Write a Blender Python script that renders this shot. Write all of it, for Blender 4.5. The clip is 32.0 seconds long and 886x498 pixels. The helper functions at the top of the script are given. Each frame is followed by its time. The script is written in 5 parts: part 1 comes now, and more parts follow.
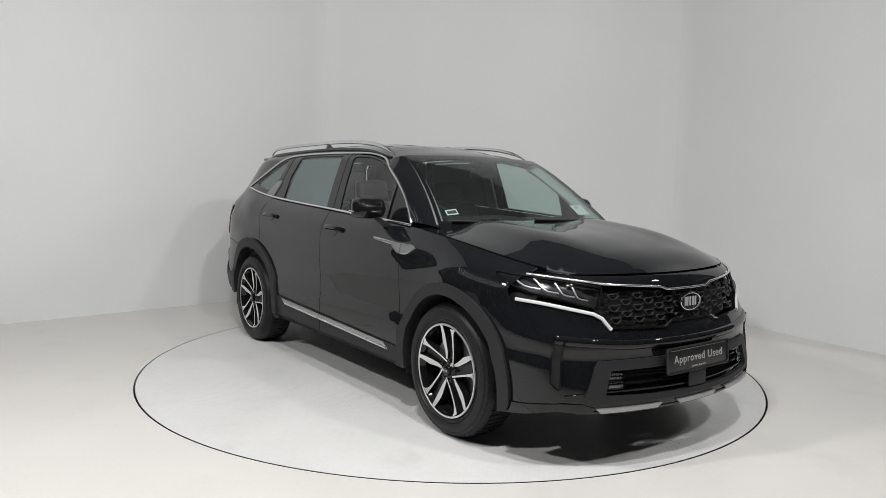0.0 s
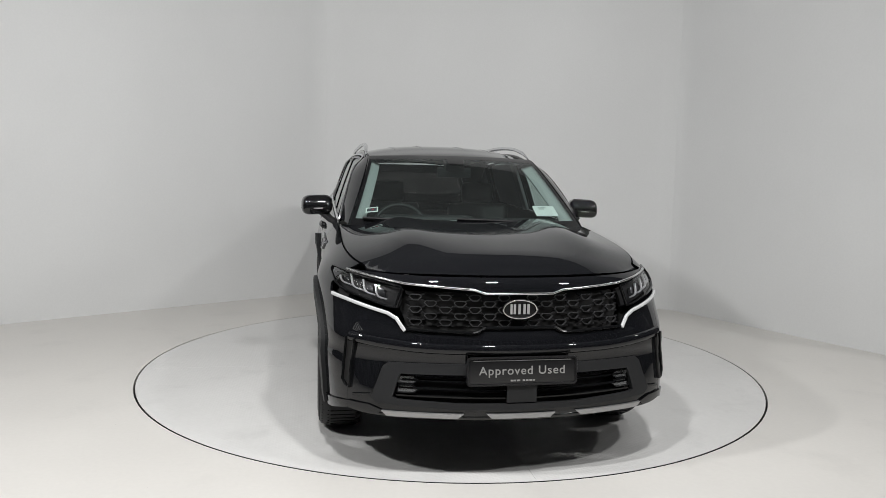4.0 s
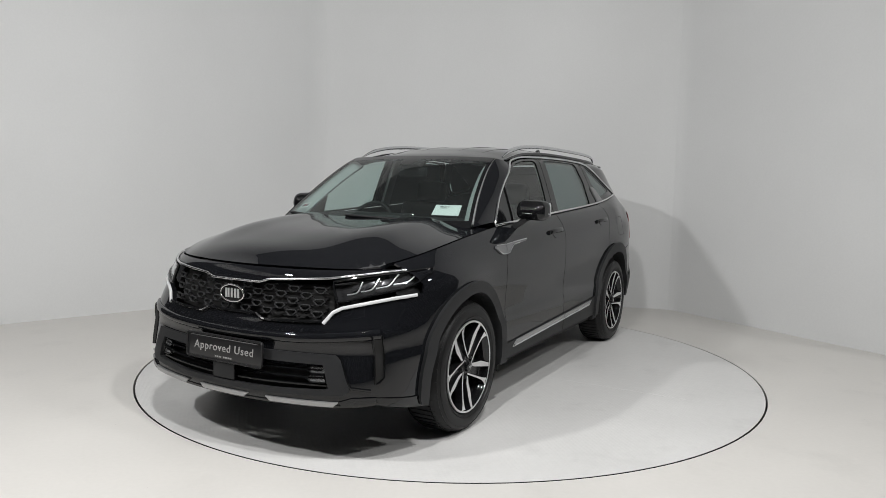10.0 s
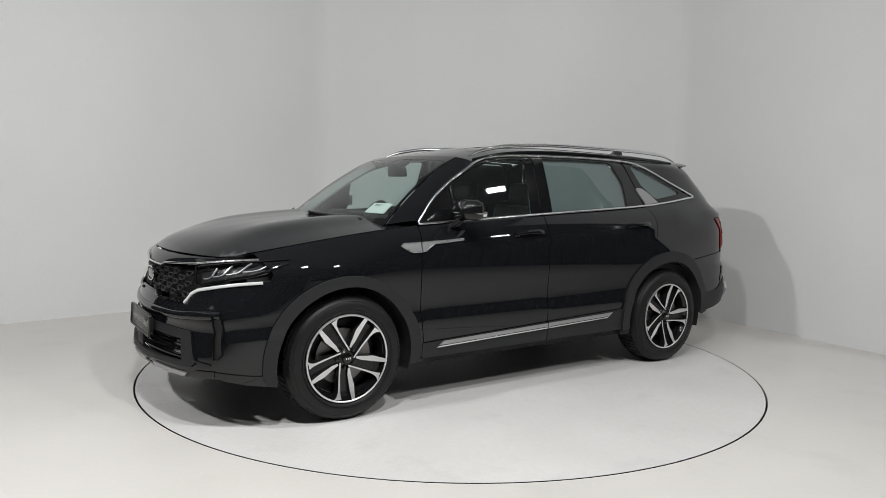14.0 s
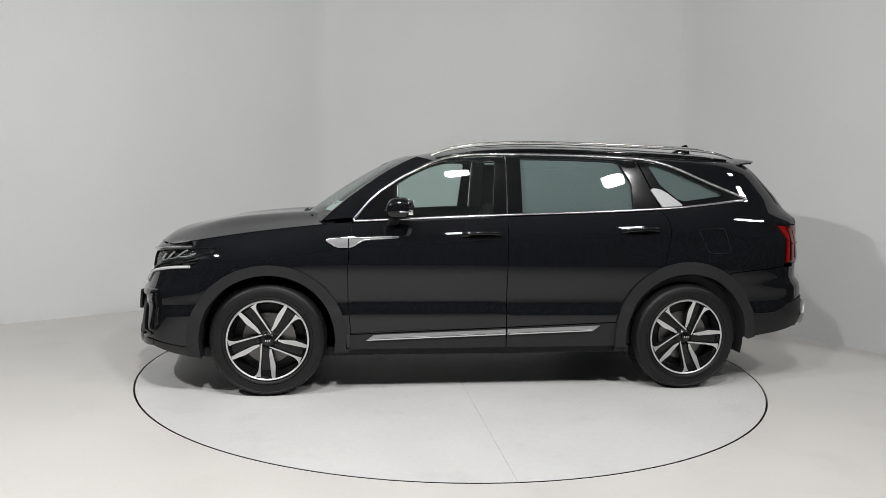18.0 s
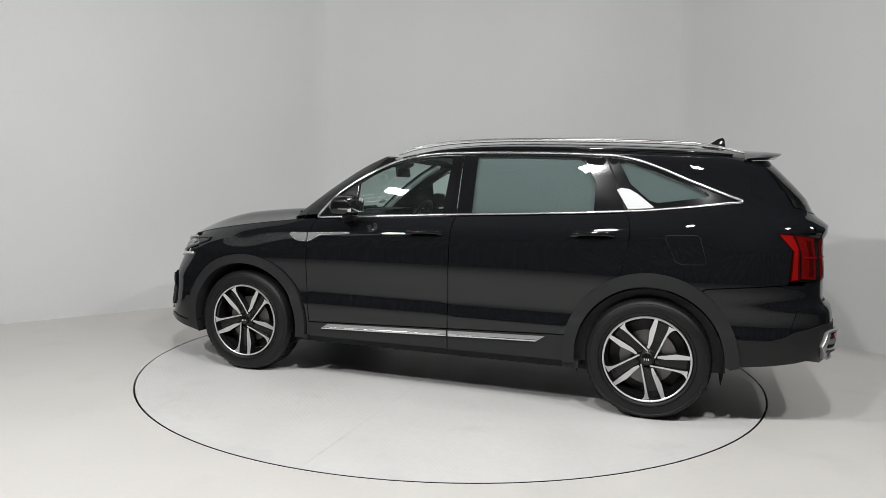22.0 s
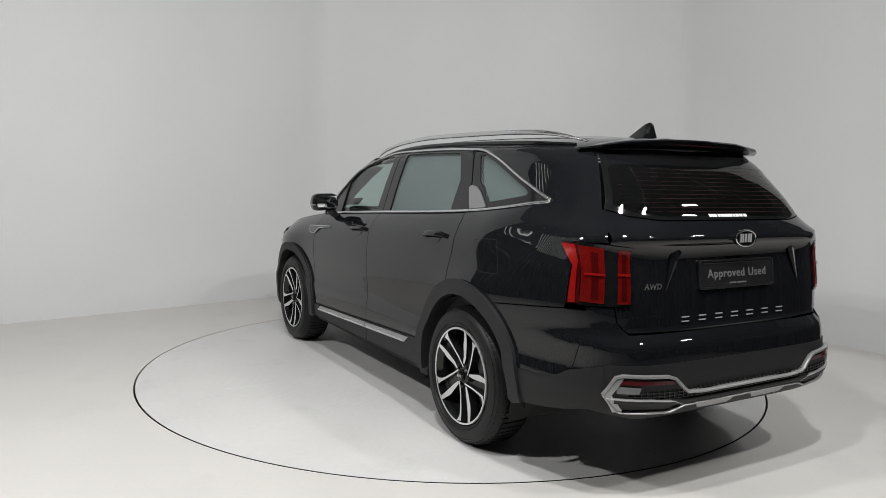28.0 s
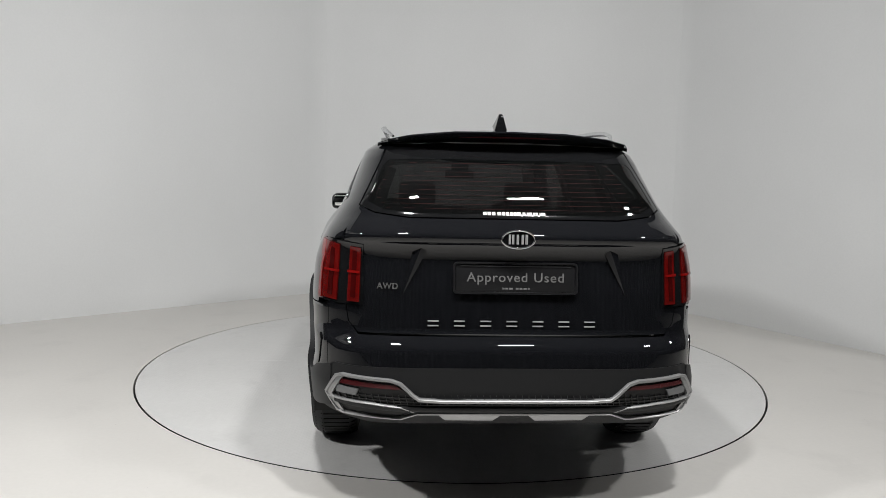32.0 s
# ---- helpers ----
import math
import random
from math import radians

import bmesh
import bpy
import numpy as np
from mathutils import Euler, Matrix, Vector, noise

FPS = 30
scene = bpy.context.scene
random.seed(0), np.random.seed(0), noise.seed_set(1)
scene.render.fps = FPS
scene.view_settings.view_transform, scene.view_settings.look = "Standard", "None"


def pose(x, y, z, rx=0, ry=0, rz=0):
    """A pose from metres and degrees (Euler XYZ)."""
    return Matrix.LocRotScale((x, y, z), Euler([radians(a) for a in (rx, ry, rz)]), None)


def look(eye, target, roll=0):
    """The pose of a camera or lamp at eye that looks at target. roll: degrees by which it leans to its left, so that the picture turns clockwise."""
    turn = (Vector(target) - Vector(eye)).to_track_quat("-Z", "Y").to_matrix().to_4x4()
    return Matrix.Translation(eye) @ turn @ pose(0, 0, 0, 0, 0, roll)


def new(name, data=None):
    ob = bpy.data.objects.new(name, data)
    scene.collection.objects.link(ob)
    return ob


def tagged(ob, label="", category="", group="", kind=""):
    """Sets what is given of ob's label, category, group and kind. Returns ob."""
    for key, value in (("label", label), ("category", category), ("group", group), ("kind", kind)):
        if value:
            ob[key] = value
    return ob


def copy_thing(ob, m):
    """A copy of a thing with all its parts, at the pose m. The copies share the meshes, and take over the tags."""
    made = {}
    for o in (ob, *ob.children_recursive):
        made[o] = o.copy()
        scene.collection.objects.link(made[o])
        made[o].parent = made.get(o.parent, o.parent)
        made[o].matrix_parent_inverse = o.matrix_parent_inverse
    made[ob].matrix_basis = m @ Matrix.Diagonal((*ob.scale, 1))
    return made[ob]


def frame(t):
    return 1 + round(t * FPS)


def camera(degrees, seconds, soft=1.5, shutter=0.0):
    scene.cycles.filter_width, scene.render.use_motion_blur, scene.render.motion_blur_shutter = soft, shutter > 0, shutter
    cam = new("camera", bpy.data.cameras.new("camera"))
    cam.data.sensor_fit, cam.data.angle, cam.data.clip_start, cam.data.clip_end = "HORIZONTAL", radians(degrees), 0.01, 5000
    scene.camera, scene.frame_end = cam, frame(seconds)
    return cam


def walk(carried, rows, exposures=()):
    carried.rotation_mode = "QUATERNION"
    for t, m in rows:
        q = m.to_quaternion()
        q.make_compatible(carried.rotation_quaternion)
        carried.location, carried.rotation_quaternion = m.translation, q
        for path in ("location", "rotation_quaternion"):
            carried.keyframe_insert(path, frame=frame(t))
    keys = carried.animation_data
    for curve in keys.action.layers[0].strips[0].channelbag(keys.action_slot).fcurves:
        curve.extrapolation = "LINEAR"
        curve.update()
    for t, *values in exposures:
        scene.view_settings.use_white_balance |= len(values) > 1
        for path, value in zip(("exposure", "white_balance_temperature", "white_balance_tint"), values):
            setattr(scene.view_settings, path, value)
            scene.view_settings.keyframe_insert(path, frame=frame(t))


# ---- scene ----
# The camera stands still; the turntable turns the car in front of it.
CAM_FOV = 63.8
EYE = (0.0, -5.456, 1.3915)
cam = camera(CAM_FOV, 32.0, soft=0.6)
cam_pose = pose(*EYE, 90 - 5.355, 0, 0.72) @ pose(0, 0, 0, 0, 0, 1.19)
walk(cam, [(0.0, cam_pose), (32.0, cam_pose)], [(0.0, 0.03), (3.0, -0.03), (7.0, -0.06), (12.0, -0.08), (32.0, -0.08)])

# The turntable's angle (degrees) every two seconds, and the car's offset on it.
ANGLES = [-52.91, -65.89, -79.12, -92.38, -105.51, -118.67, -132.04, -145.21, -158.12,
          -171.5, -184.98, -198.52, -212.31, -225.93, -239.17, -252.46, -265.67]
OFFSET = (-0.111, -0.0835)
TABLE_RADIUS = 2.263

# ---- world and lights ----
world = bpy.data.worlds.new("world")
scene.world = world
world.use_nodes = True
world.node_tree.nodes["Background"].inputs[0].default_value = (0.02, 0.02, 0.022, 1)
world.node_tree.nodes["Background"].inputs[1].default_value = 0.3

CEILING_Z = 5.6
WALL_TOP = 5.56
# floodlights on stands' height in a row above the camera: place, aim, watts
FLOODS = [((-3.8, -3.6, 4.2), (0.2, -1.4, 0.0), 132), ((-0.6, -3.7, 4.3), (-2.2, -0.8, 0.0), 105), ((1.0, -3.7, 4.3), (-0.3, -1.3, 0.0), 92),
          ((3.4, -3.6, 4.3), (0.8, -1.2, 0.0), 68), ((5.6, -1.8, 4.3), (1.8, 0.0, 0.0), 36)]
FLOOD_SIZE = (0.30, 0.18)
# added glowing bars under the roof beyond the left wall, for streaks: their y
STREAK_ROWS = [0.9 - 0.27 * i for i in range(25)]


# ---- materials ----
def material(name, base, rough=0.5, metal=0.0, grain=0.0, scale=30.0, bump=0.0, coat=0.0, spec=0.5, rough_var=0.0, big=0.0, big_scale=2.0):
    """A principled surface whose colour and relief vary at two scales."""
    m = bpy.data.materials.new(name)
    m.use_nodes = True
    nt = m.node_tree
    b = nt.nodes["Principled BSDF"]
    b.inputs["Base Color"].default_value = (*base, 1)
    b.inputs["Roughness"].default_value = rough
    b.inputs["Metallic"].default_value = metal
    b.inputs["Coat Weight"].default_value = coat
    b.inputs["Coat Roughness"].default_value = 0.012
    b.inputs["Specular IOR Level"].default_value = spec
    if grain or bump or rough_var or big:
        tc = nt.nodes.new("ShaderNodeTexCoord")
        n1 = nt.nodes.new("ShaderNodeTexNoise")
        n1.inputs["Scale"].default_value, n1.inputs["Detail"].default_value = scale, 6
        nt.links.new(tc.outputs["Object"], n1.inputs["Vector"])
        n2 = nt.nodes.new("ShaderNodeTexNoise")
        n2.inputs["Scale"].default_value, n2.inputs["Detail"].default_value = big_scale, 4
        nt.links.new(tc.outputs["Object"], n2.inputs["Vector"])
        if grain or big:
            def span(node, amount):
                r = nt.nodes.new("ShaderNodeMapRange")
                r.inputs["From Min"].default_value, r.inputs["From Max"].default_value = 0.3, 0.7
                r.inputs["To Min"].default_value, r.inputs["To Max"].default_value = 1 - amount, 1 + amount
                nt.links.new(node.outputs["Fac"], r.inputs["Value"])
                return r
            a, c = span(n1, grain), span(n2, big)
            mul = nt.nodes.new("ShaderNodeMath")
            mul.operation = "MULTIPLY"
            nt.links.new(a.outputs[0], mul.inputs[0])
            nt.links.new(c.outputs[0], mul.inputs[1])
            mix = nt.nodes.new("ShaderNodeVectorMath")
            mix.operation = "SCALE"
            mix.inputs[0].default_value = base
            nt.links.new(mul.outputs[0], mix.inputs["Scale"])
            nt.links.new(mix.outputs[0], b.inputs["Base Color"])
        if rough_var:
            r = nt.nodes.new("ShaderNodeMapRange")
            r.inputs["To Min"].default_value, r.inputs["To Max"].default_value = max(0, rough - rough_var), rough + rough_var
            nt.links.new(n2.outputs["Fac"], r.inputs["Value"])
            nt.links.new(r.outputs[0], b.inputs["Roughness"])
        if bump:
            bp = nt.nodes.new("ShaderNodeBump")
            bp.inputs["Strength"].default_value, bp.inputs["Distance"].default_value = 1.0, bump
            nt.links.new(n1.outputs["Fac"], bp.inputs["Height"])
            nt.links.new(bp.outputs[0], b.inputs["Normal"])
    return m


def glass(name, tint, rough=0.0, ior=1.5, haze=0.0):
    """A sheet of glass: clear with a tint, a gloss that grows at grazing view, and a thin pale film painted in for
    reflected haze.
    """
    m = bpy.data.materials.new(name)
    m.use_nodes = True
    nt = m.node_tree
    nt.nodes.clear()
    out = nt.nodes.new("ShaderNodeOutputMaterial")
    mix = nt.nodes.new("ShaderNodeMixShader")
    clear = nt.nodes.new("ShaderNodeBsdfTransparent")
    gloss = nt.nodes.new("ShaderNodeBsdfGlossy")
    f0 = ((ior - 1) / (ior + 1)) ** 2
    lay = nt.nodes.new("ShaderNodeLayerWeight")
    lay.inputs["Blend"].default_value = 0.5
    power = nt.nodes.new("ShaderNodeMath")
    power.operation, power.inputs[1].default_value = "POWER", 5.0
    nt.links.new(lay.outputs["Facing"], power.inputs[0])
    fres = nt.nodes.new("ShaderNodeMapRange")
    fres.inputs["To Min"].default_value, fres.inputs["To Max"].default_value = 2.0 * f0, 1.0
    nt.links.new(power.outputs[0], fres.inputs["Value"])
    clear.inputs["Color"].default_value = (*tint, 1)
    gloss.inputs["Roughness"].default_value = rough
    nt.links.new(fres.outputs[0], mix.inputs[0])
    nt.links.new(clear.outputs[0], mix.inputs[1])
    nt.links.new(gloss.outputs[0], mix.inputs[2])
    # pale veil in the colour, in place of reflections that grey the panes
    if haze:
        film = nt.nodes.new("ShaderNodeBsdfDiffuse")
        film.inputs["Color"].default_value = (0.62, 0.70, 0.69, 1)
        noise = nt.nodes.new("ShaderNodeTexNoise")
        noise.inputs["Scale"].default_value, noise.inputs["Detail"].default_value = 5.0, 5
        tc = nt.nodes.new("ShaderNodeTexCoord")
        nt.links.new(tc.outputs["Object"], noise.inputs["Vector"])
        amount = nt.nodes.new("ShaderNodeMapRange")
        amount.inputs["From Min"].default_value, amount.inputs["From Max"].default_value = 0.3, 0.7
        amount.inputs["To Min"].default_value, amount.inputs["To Max"].default_value = haze * 0.8, haze * 1.2
        nt.links.new(noise.outputs["Fac"], amount.inputs["Value"])
        cover = nt.nodes.new("ShaderNodeMixShader")
        nt.links.new(amount.outputs[0], cover.inputs[0])
        nt.links.new(mix.outputs[0], cover.inputs[1])
        nt.links.new(film.outputs[0], cover.inputs[2])
        nt.links.new(cover.outputs[0], out.inputs[0])
    else:
        nt.links.new(mix.outputs[0], out.inputs[0])
    return m


def glow(name, colour, strength):
    m = material(name, colour, 0.4)
    b = m.node_tree.nodes["Principled BSDF"]
    b.inputs["Emission Color"].default_value = (*colour, 1)
    b.inputs["Emission Strength"].default_value = strength
    return m


M_WALL = material("wall_paint", (0.718, 0.725, 0.726), 0.75, grain=0.012, scale=60, bump=0.0006, big=0.025, big_scale=0.7)
M_FLOOR = material("floor_paint", (0.628, 0.612, 0.585), 0.42, grain=0.015, scale=40, bump=0.0004, rough_var=0.12, big=0.03, big_scale=1.3)
M_CEIL = material("ceiling_grey", (0.17, 0.17, 0.175), 0.9, grain=0.1, scale=8)
M_CURTAIN = material("curtain_cloth", (0.042, 0.042, 0.044), 0.24, grain=0.1, scale=90, bump=0.0005)
M_PAINT = material("black_paint", (0.0072, 0.0077, 0.0092), 0.4, coat=1.0, spec=0.0)
M_PAINT.node_tree.nodes["Principled BSDF"].inputs["Coat IOR"].default_value = 1.52
M_GLOSS = material("gloss_black", (0.0065, 0.0068, 0.0074), 0.08, spec=0.5)
M_CLAD = material("matt_cladding", (0.018, 0.0185, 0.0198), 0.55, grain=0.08, scale=400, bump=0.0002, spec=0.3)
M_RUBBER = material("tyre_rubber", (0.0085, 0.0085, 0.009), 0.5, grain=0.12, scale=60, bump=0.0003, big=0.15, big_scale=9, spec=0.32)
M_SEAL = material("seal_rubber", (0.006, 0.006, 0.006), 0.6)
M_SKIRT = material("skirt_plastic", (0.0115, 0.0118, 0.0126), 0.5, grain=0.08, scale=400, bump=0.0002, spec=0.3)
M_DARK = material("dark_plastic", (0.008, 0.008, 0.009), 0.55, grain=0.1, scale=120)
M_UNDER = material("underbody", (0.012, 0.012, 0.012), 0.8, grain=0.2, scale=14, bump=0.003)
M_CHROME = material("satin_chrome", (0.72, 0.73, 0.74), 0.22, metal=1.0, rough_var=0.04)
M_BRIGHT = material("polished_chrome", (0.8, 0.8, 0.81), 0.07, metal=1.0)
M_SATIN = material("satin_silver", (0.30, 0.303, 0.306), 0.45, metal=0.7, grain=0.03, scale=300)
M_SILVER = material("silver_paint", (0.55, 0.555, 0.56), 0.38, metal=0.5, grain=0.03, scale=500)
M_ALLOY = material("machined_alloy", (0.74, 0.74, 0.745), 0.32, metal=0.75, grain=0.03, scale=260)
M_RIMDARK = material("dark_alloy", (0.015, 0.015, 0.016), 0.25, metal=0.3)
M_HEXNUT = material("black_nut", (0.05, 0.05, 0.052), 0.3, metal=0.8)
M_DISC = material("brake_steel", (0.22, 0.215, 0.21), 0.45, metal=0.9, grain=0.08, scale=90)
M_TRIM = material("pillar_trim", (0.42, 0.43, 0.43), 0.7, grain=0.05, scale=200)
M_SEAT = material("seat_leather", (0.006, 0.006, 0.0065), 0.5, grain=0.12, scale=150, bump=0.0004)
M_DASH = material("dashboard_plastic", (0.014, 0.014, 0.015), 0.6, grain=0.1, scale=220)
M_PLATE = material("plate_black", (0.013, 0.013, 0.014), 0.3, rough_var=0.05)
M_LETTER = material("plate_lettering", (0.30, 0.30, 0.295), 0.5)
M_LETTERGREY = material("plate_lettering_grey", (0.16, 0.16, 0.16), 0.5)
M_SKID = material("skid_silver", (0.36, 0.362, 0.365), 0.36, metal=0.6, grain=0.04, scale=300)
M_PAPER = material("paper_white", (0.88, 0.88, 0.87), 0.7, grain=0.02, scale=90)
M_INK = material("ink_dark", (0.05, 0.05, 0.06), 0.6)
M_RED = material("label_red", (0.35, 0.03, 0.05), 0.5)
M_LAMPRED = material("tail_lamp_red", (0.21, 0.0045, 0.004), 0.2, coat=0.35, spec=0.3)
M_LAMPDEEP = material("tail_lamp_deep_red", (0.045, 0.0015, 0.0015), 0.2, coat=0.35, spec=0.3)
M_LAMPMID = material("tail_lamp_mid_red", (0.105, 0.003, 0.0025), 0.2, coat=0.35, spec=0.3, grain=0.2, scale=120)
M_REFLECT = material("reflector_red", (0.06, 0.006, 0.008), 0.2, coat=0.6)
M_DRL = material("daylight_bar", (0.6, 0.61, 0.62), 0.25, coat=0.5)
M_LENS = material("lamp_lens_silver", (0.45, 0.46, 0.47), 0.2, metal=0.8)
M_LENSDARK = material("lamp_lens_smoked", (0.07, 0.072, 0.075), 0.15, metal=0.6)
M_GLASS = glass("clear_glass", (0.76, 0.86, 0.83), haze=0.012)
M_SCREEN = glass("windscreen_glass", (0.66, 0.76, 0.735), haze=0.014)
M_PRIV = glass("privacy_glass", (0.60, 0.70, 0.69), haze=0.02)
M_BLIND = material("blind_mesh", (0.23, 0.235, 0.235), 0.8, grain=0.06, scale=700, bump=0.0003, big=0.05, big_scale=3.0)
M_HEATER = material("heater_wire", (0.038, 0.011, 0.011), 0.75, spec=0.2)
M_REARG = glass("rear_privacy_glass", (0.045, 0.04, 0.04), haze=0.004)
M_LAMPG = glass("lamp_cover_glass", (0.95, 0.95, 0.96), ior=1.4)
M_MIRROR = material("mirror_glass", (0.85, 0.87, 0.88), 0.02, metal=1.0)
M_FIXTURE = material("fixture_white", (0.6, 0.6, 0.6), 0.5, grain=0.02)
M_STREAK = glow("streak_glow", (1.0, 0.99, 0.96), 3.6)
M_HEX = material("dark_chrome", (0.10, 0.102, 0.105), 0.3, metal=0.6)
M_MESHRIB = material("grille_black_chrome", (0.038, 0.038, 0.040), 0.3, metal=0.5)
M_HOOK = material("lamp_hook_silver", (0.62, 0.63, 0.64), 0.3, metal=0.6)
M_VENT = material("vent_grey", (0.17, 0.172, 0.176), 0.5, metal=0.3, grain=0.05, scale=500)


def tread_material():
    """White painted steel tread plate, with worn scuffs."""
    m = material("tread_plate", (0.64, 0.637, 0.628), 0.45, grain=0.02, scale=25, rough_var=0.1, big=0.035, big_scale=1.6)
    nt = m.node_tree
    b = nt.nodes["Principled BSDF"]
    tc = nt.nodes.new("ShaderNodeTexCoord")
    heights = []
    for turn in (45, -45):
        mp = nt.nodes.new("ShaderNodeMapping")
        mp.inputs["Rotation"].default_value = (0, 0, radians(turn))
        mp.inputs["Scale"].default_value = (1, 1, 1)
        nt.links.new(tc.outputs["Object"], mp.inputs["Vector"])
        br = nt.nodes.new("ShaderNodeTexBrick")
        br.inputs["Scale"].default_value = 1.0
        br.inputs["Brick Width"].default_value, br.inputs["Row Height"].default_value = 0.05, 0.025
        br.inputs["Mortar Size"].default_value = 0.0075
        br.inputs["Mortar Smooth"].default_value = 0.6
        br.inputs["Color1"].default_value = br.inputs["Color2"].default_value = (1, 1, 1, 1)
        br.inputs["Mortar"].default_value = (0, 0, 0, 1)
        nt.links.new(mp.outputs[0], br.inputs["Vector"])
        heights.append(br.outputs["Color"])
    mul = nt.nodes.new("ShaderNodeMath")
    mul.operation = "MULTIPLY"
    nt.links.new(heights[0], mul.inputs[0])
    nt.links.new(heights[1], mul.inputs[1])
    bp = nt.nodes.new("ShaderNodeBump")
    bp.inputs["Strength"].default_value, bp.inputs["Distance"].default_value = 0.8, 0.0005
    nt.links.new(mul.outputs[0], bp.inputs["Height"])
    nt.links.new(bp.outputs[0], b.inputs["Normal"])
    return m


M_TREAD = tread_material()


def scuff(m, dark, size):
    """Faint smudges and a few small dark specks of dirt on a painted floor."""
    nt = m.node_tree
    b = nt.nodes["Principled BSDF"]
    source = b.inputs["Base Color"].links[0].from_socket
    tc = nt.nodes.new("ShaderNodeTexCoord")
    for scale, lo, hi, amount in ((size, 0.56, 0.72, dark), (size * 14, 0.72, 0.76, 0.45)):
        n = nt.nodes.new("ShaderNodeTexNoise")
        n.inputs["Scale"].default_value, n.inputs["Detail"].default_value, n.inputs["Roughness"].default_value = scale, 6, 0.6
        nt.links.new(tc.outputs["Object"], n.inputs["Vector"])
        r = nt.nodes.new("ShaderNodeMapRange")
        r.inputs["From Min"].default_value, r.inputs["From Max"].default_value = lo, hi
        r.inputs["To Min"].default_value, r.inputs["To Max"].default_value = 1.0, 1.0 - amount
        nt.links.new(n.outputs["Fac"], r.inputs["Value"])
        mul = nt.nodes.new("ShaderNodeVectorMath")
        mul.operation = "SCALE"
        nt.links.new(source, mul.inputs[0])
        nt.links.new(r.outputs[0], mul.inputs["Scale"])
        source = mul.outputs[0]
    nt.links.new(source, b.inputs["Base Color"])


scuff(M_TREAD, 0.10, 2.6)
scuff(M_FLOOR, 0.07, 1.9)


# ---- mesh helpers ----
def part(name, data, mat, parent=None, label=""):
    """Links a bmesh or a mesh as one object under a thing or a part."""
    if isinstance(data, bmesh.types.BMesh):
        me = bpy.data.meshes.new(name)
        data.to_mesh(me)
        data.free()
    else:
        me = data
    if mat and not me.materials:
        me.materials.append(mat)
    ob = new(name, me)
    if parent:
        ob.parent = parent
    if label:
        ob["label"] = label
    return ob


def empty(name, **tags):
    return tagged(new(name), **tags)


def shade(me, angle=35):
    """Smooth faces with sharp edges where they bend more than the angle."""
    bm = bmesh.new()
    bm.from_mesh(me)
    for f in bm.faces:
        f.smooth = True
    lim = radians(angle)
    for e in bm.edges:
        if len(e.link_faces) == 2:
            e.smooth = e.calc_face_angle(0) < lim
    bm.to_mesh(me)
    bm.free()
    return me


def pydata(name, verts, faces, angle=None):
    me = bpy.data.meshes.new(name)
    me.from_pydata([tuple(v) for v in verts], [], faces)
    me.validate()
    me.update()
    if angle is not None:
        shade(me, angle)
    return me


def box(name, size, mat, parent, at=(0, 0, 0), rot=(0, 0, 0), bevel=0.0, seg=2, label=""):
    bm = bmesh.new()
    bmesh.ops.create_cube(bm, size=1)
    bmesh.ops.scale(bm, vec=size, verts=bm.verts)
    if bevel:
        bmesh.ops.bevel(bm, geom=bm.edges[:], offset=bevel, segments=seg, profile=0.6, affect="EDGES")
    bmesh.ops.transform(bm, matrix=pose(*at, *rot), verts=bm.verts)
    me = bpy.data.meshes.new(name)
    bm.to_mesh(me)
    bm.free()
    shade(me, 40)
    return part(name, me, mat, parent, label)


def lathe(name, prof, mat, parent, axis="y", n=48, at=(0, 0, 0), closed=False, label="", angle=35):
    """Turns a profile of (radius, offset) about an axis."""
    verts, faces = [], []
    k = len(prof)
    for i in range(n):
        a = 2 * math.pi * i / n
        for r, o in prof:
            c, s = r * math.cos(a), r * math.sin(a)
            p = {"y": (c, o, s), "z": (c, s, o), "x": (o, c, s)}[axis]
            verts.append((p[0] + at[0], p[1] + at[1], p[2] + at[2]))
    for i in range(n):
        for j in range(k if closed else k - 1):
            a, b = i * k + j, i * k + (j + 1) % k
            c, d = ((i + 1) % n) * k + (j + 1) % k, ((i + 1) % n) * k + j
            faces.append((a, d, c, b) if axis != "y" else (a, b, c, d))
    me = pydata(name, verts, faces)
    bm = bmesh.new()
    bm.from_mesh(me)
    bmesh.ops.remove_doubles(bm, verts=bm.verts, dist=1e-5)
    bmesh.ops.recalc_face_normals(bm, faces=bm.faces)
    bm.to_mesh(me)
    bm.free()
    shade(me, angle)
    return part(name, me, mat, parent, label)


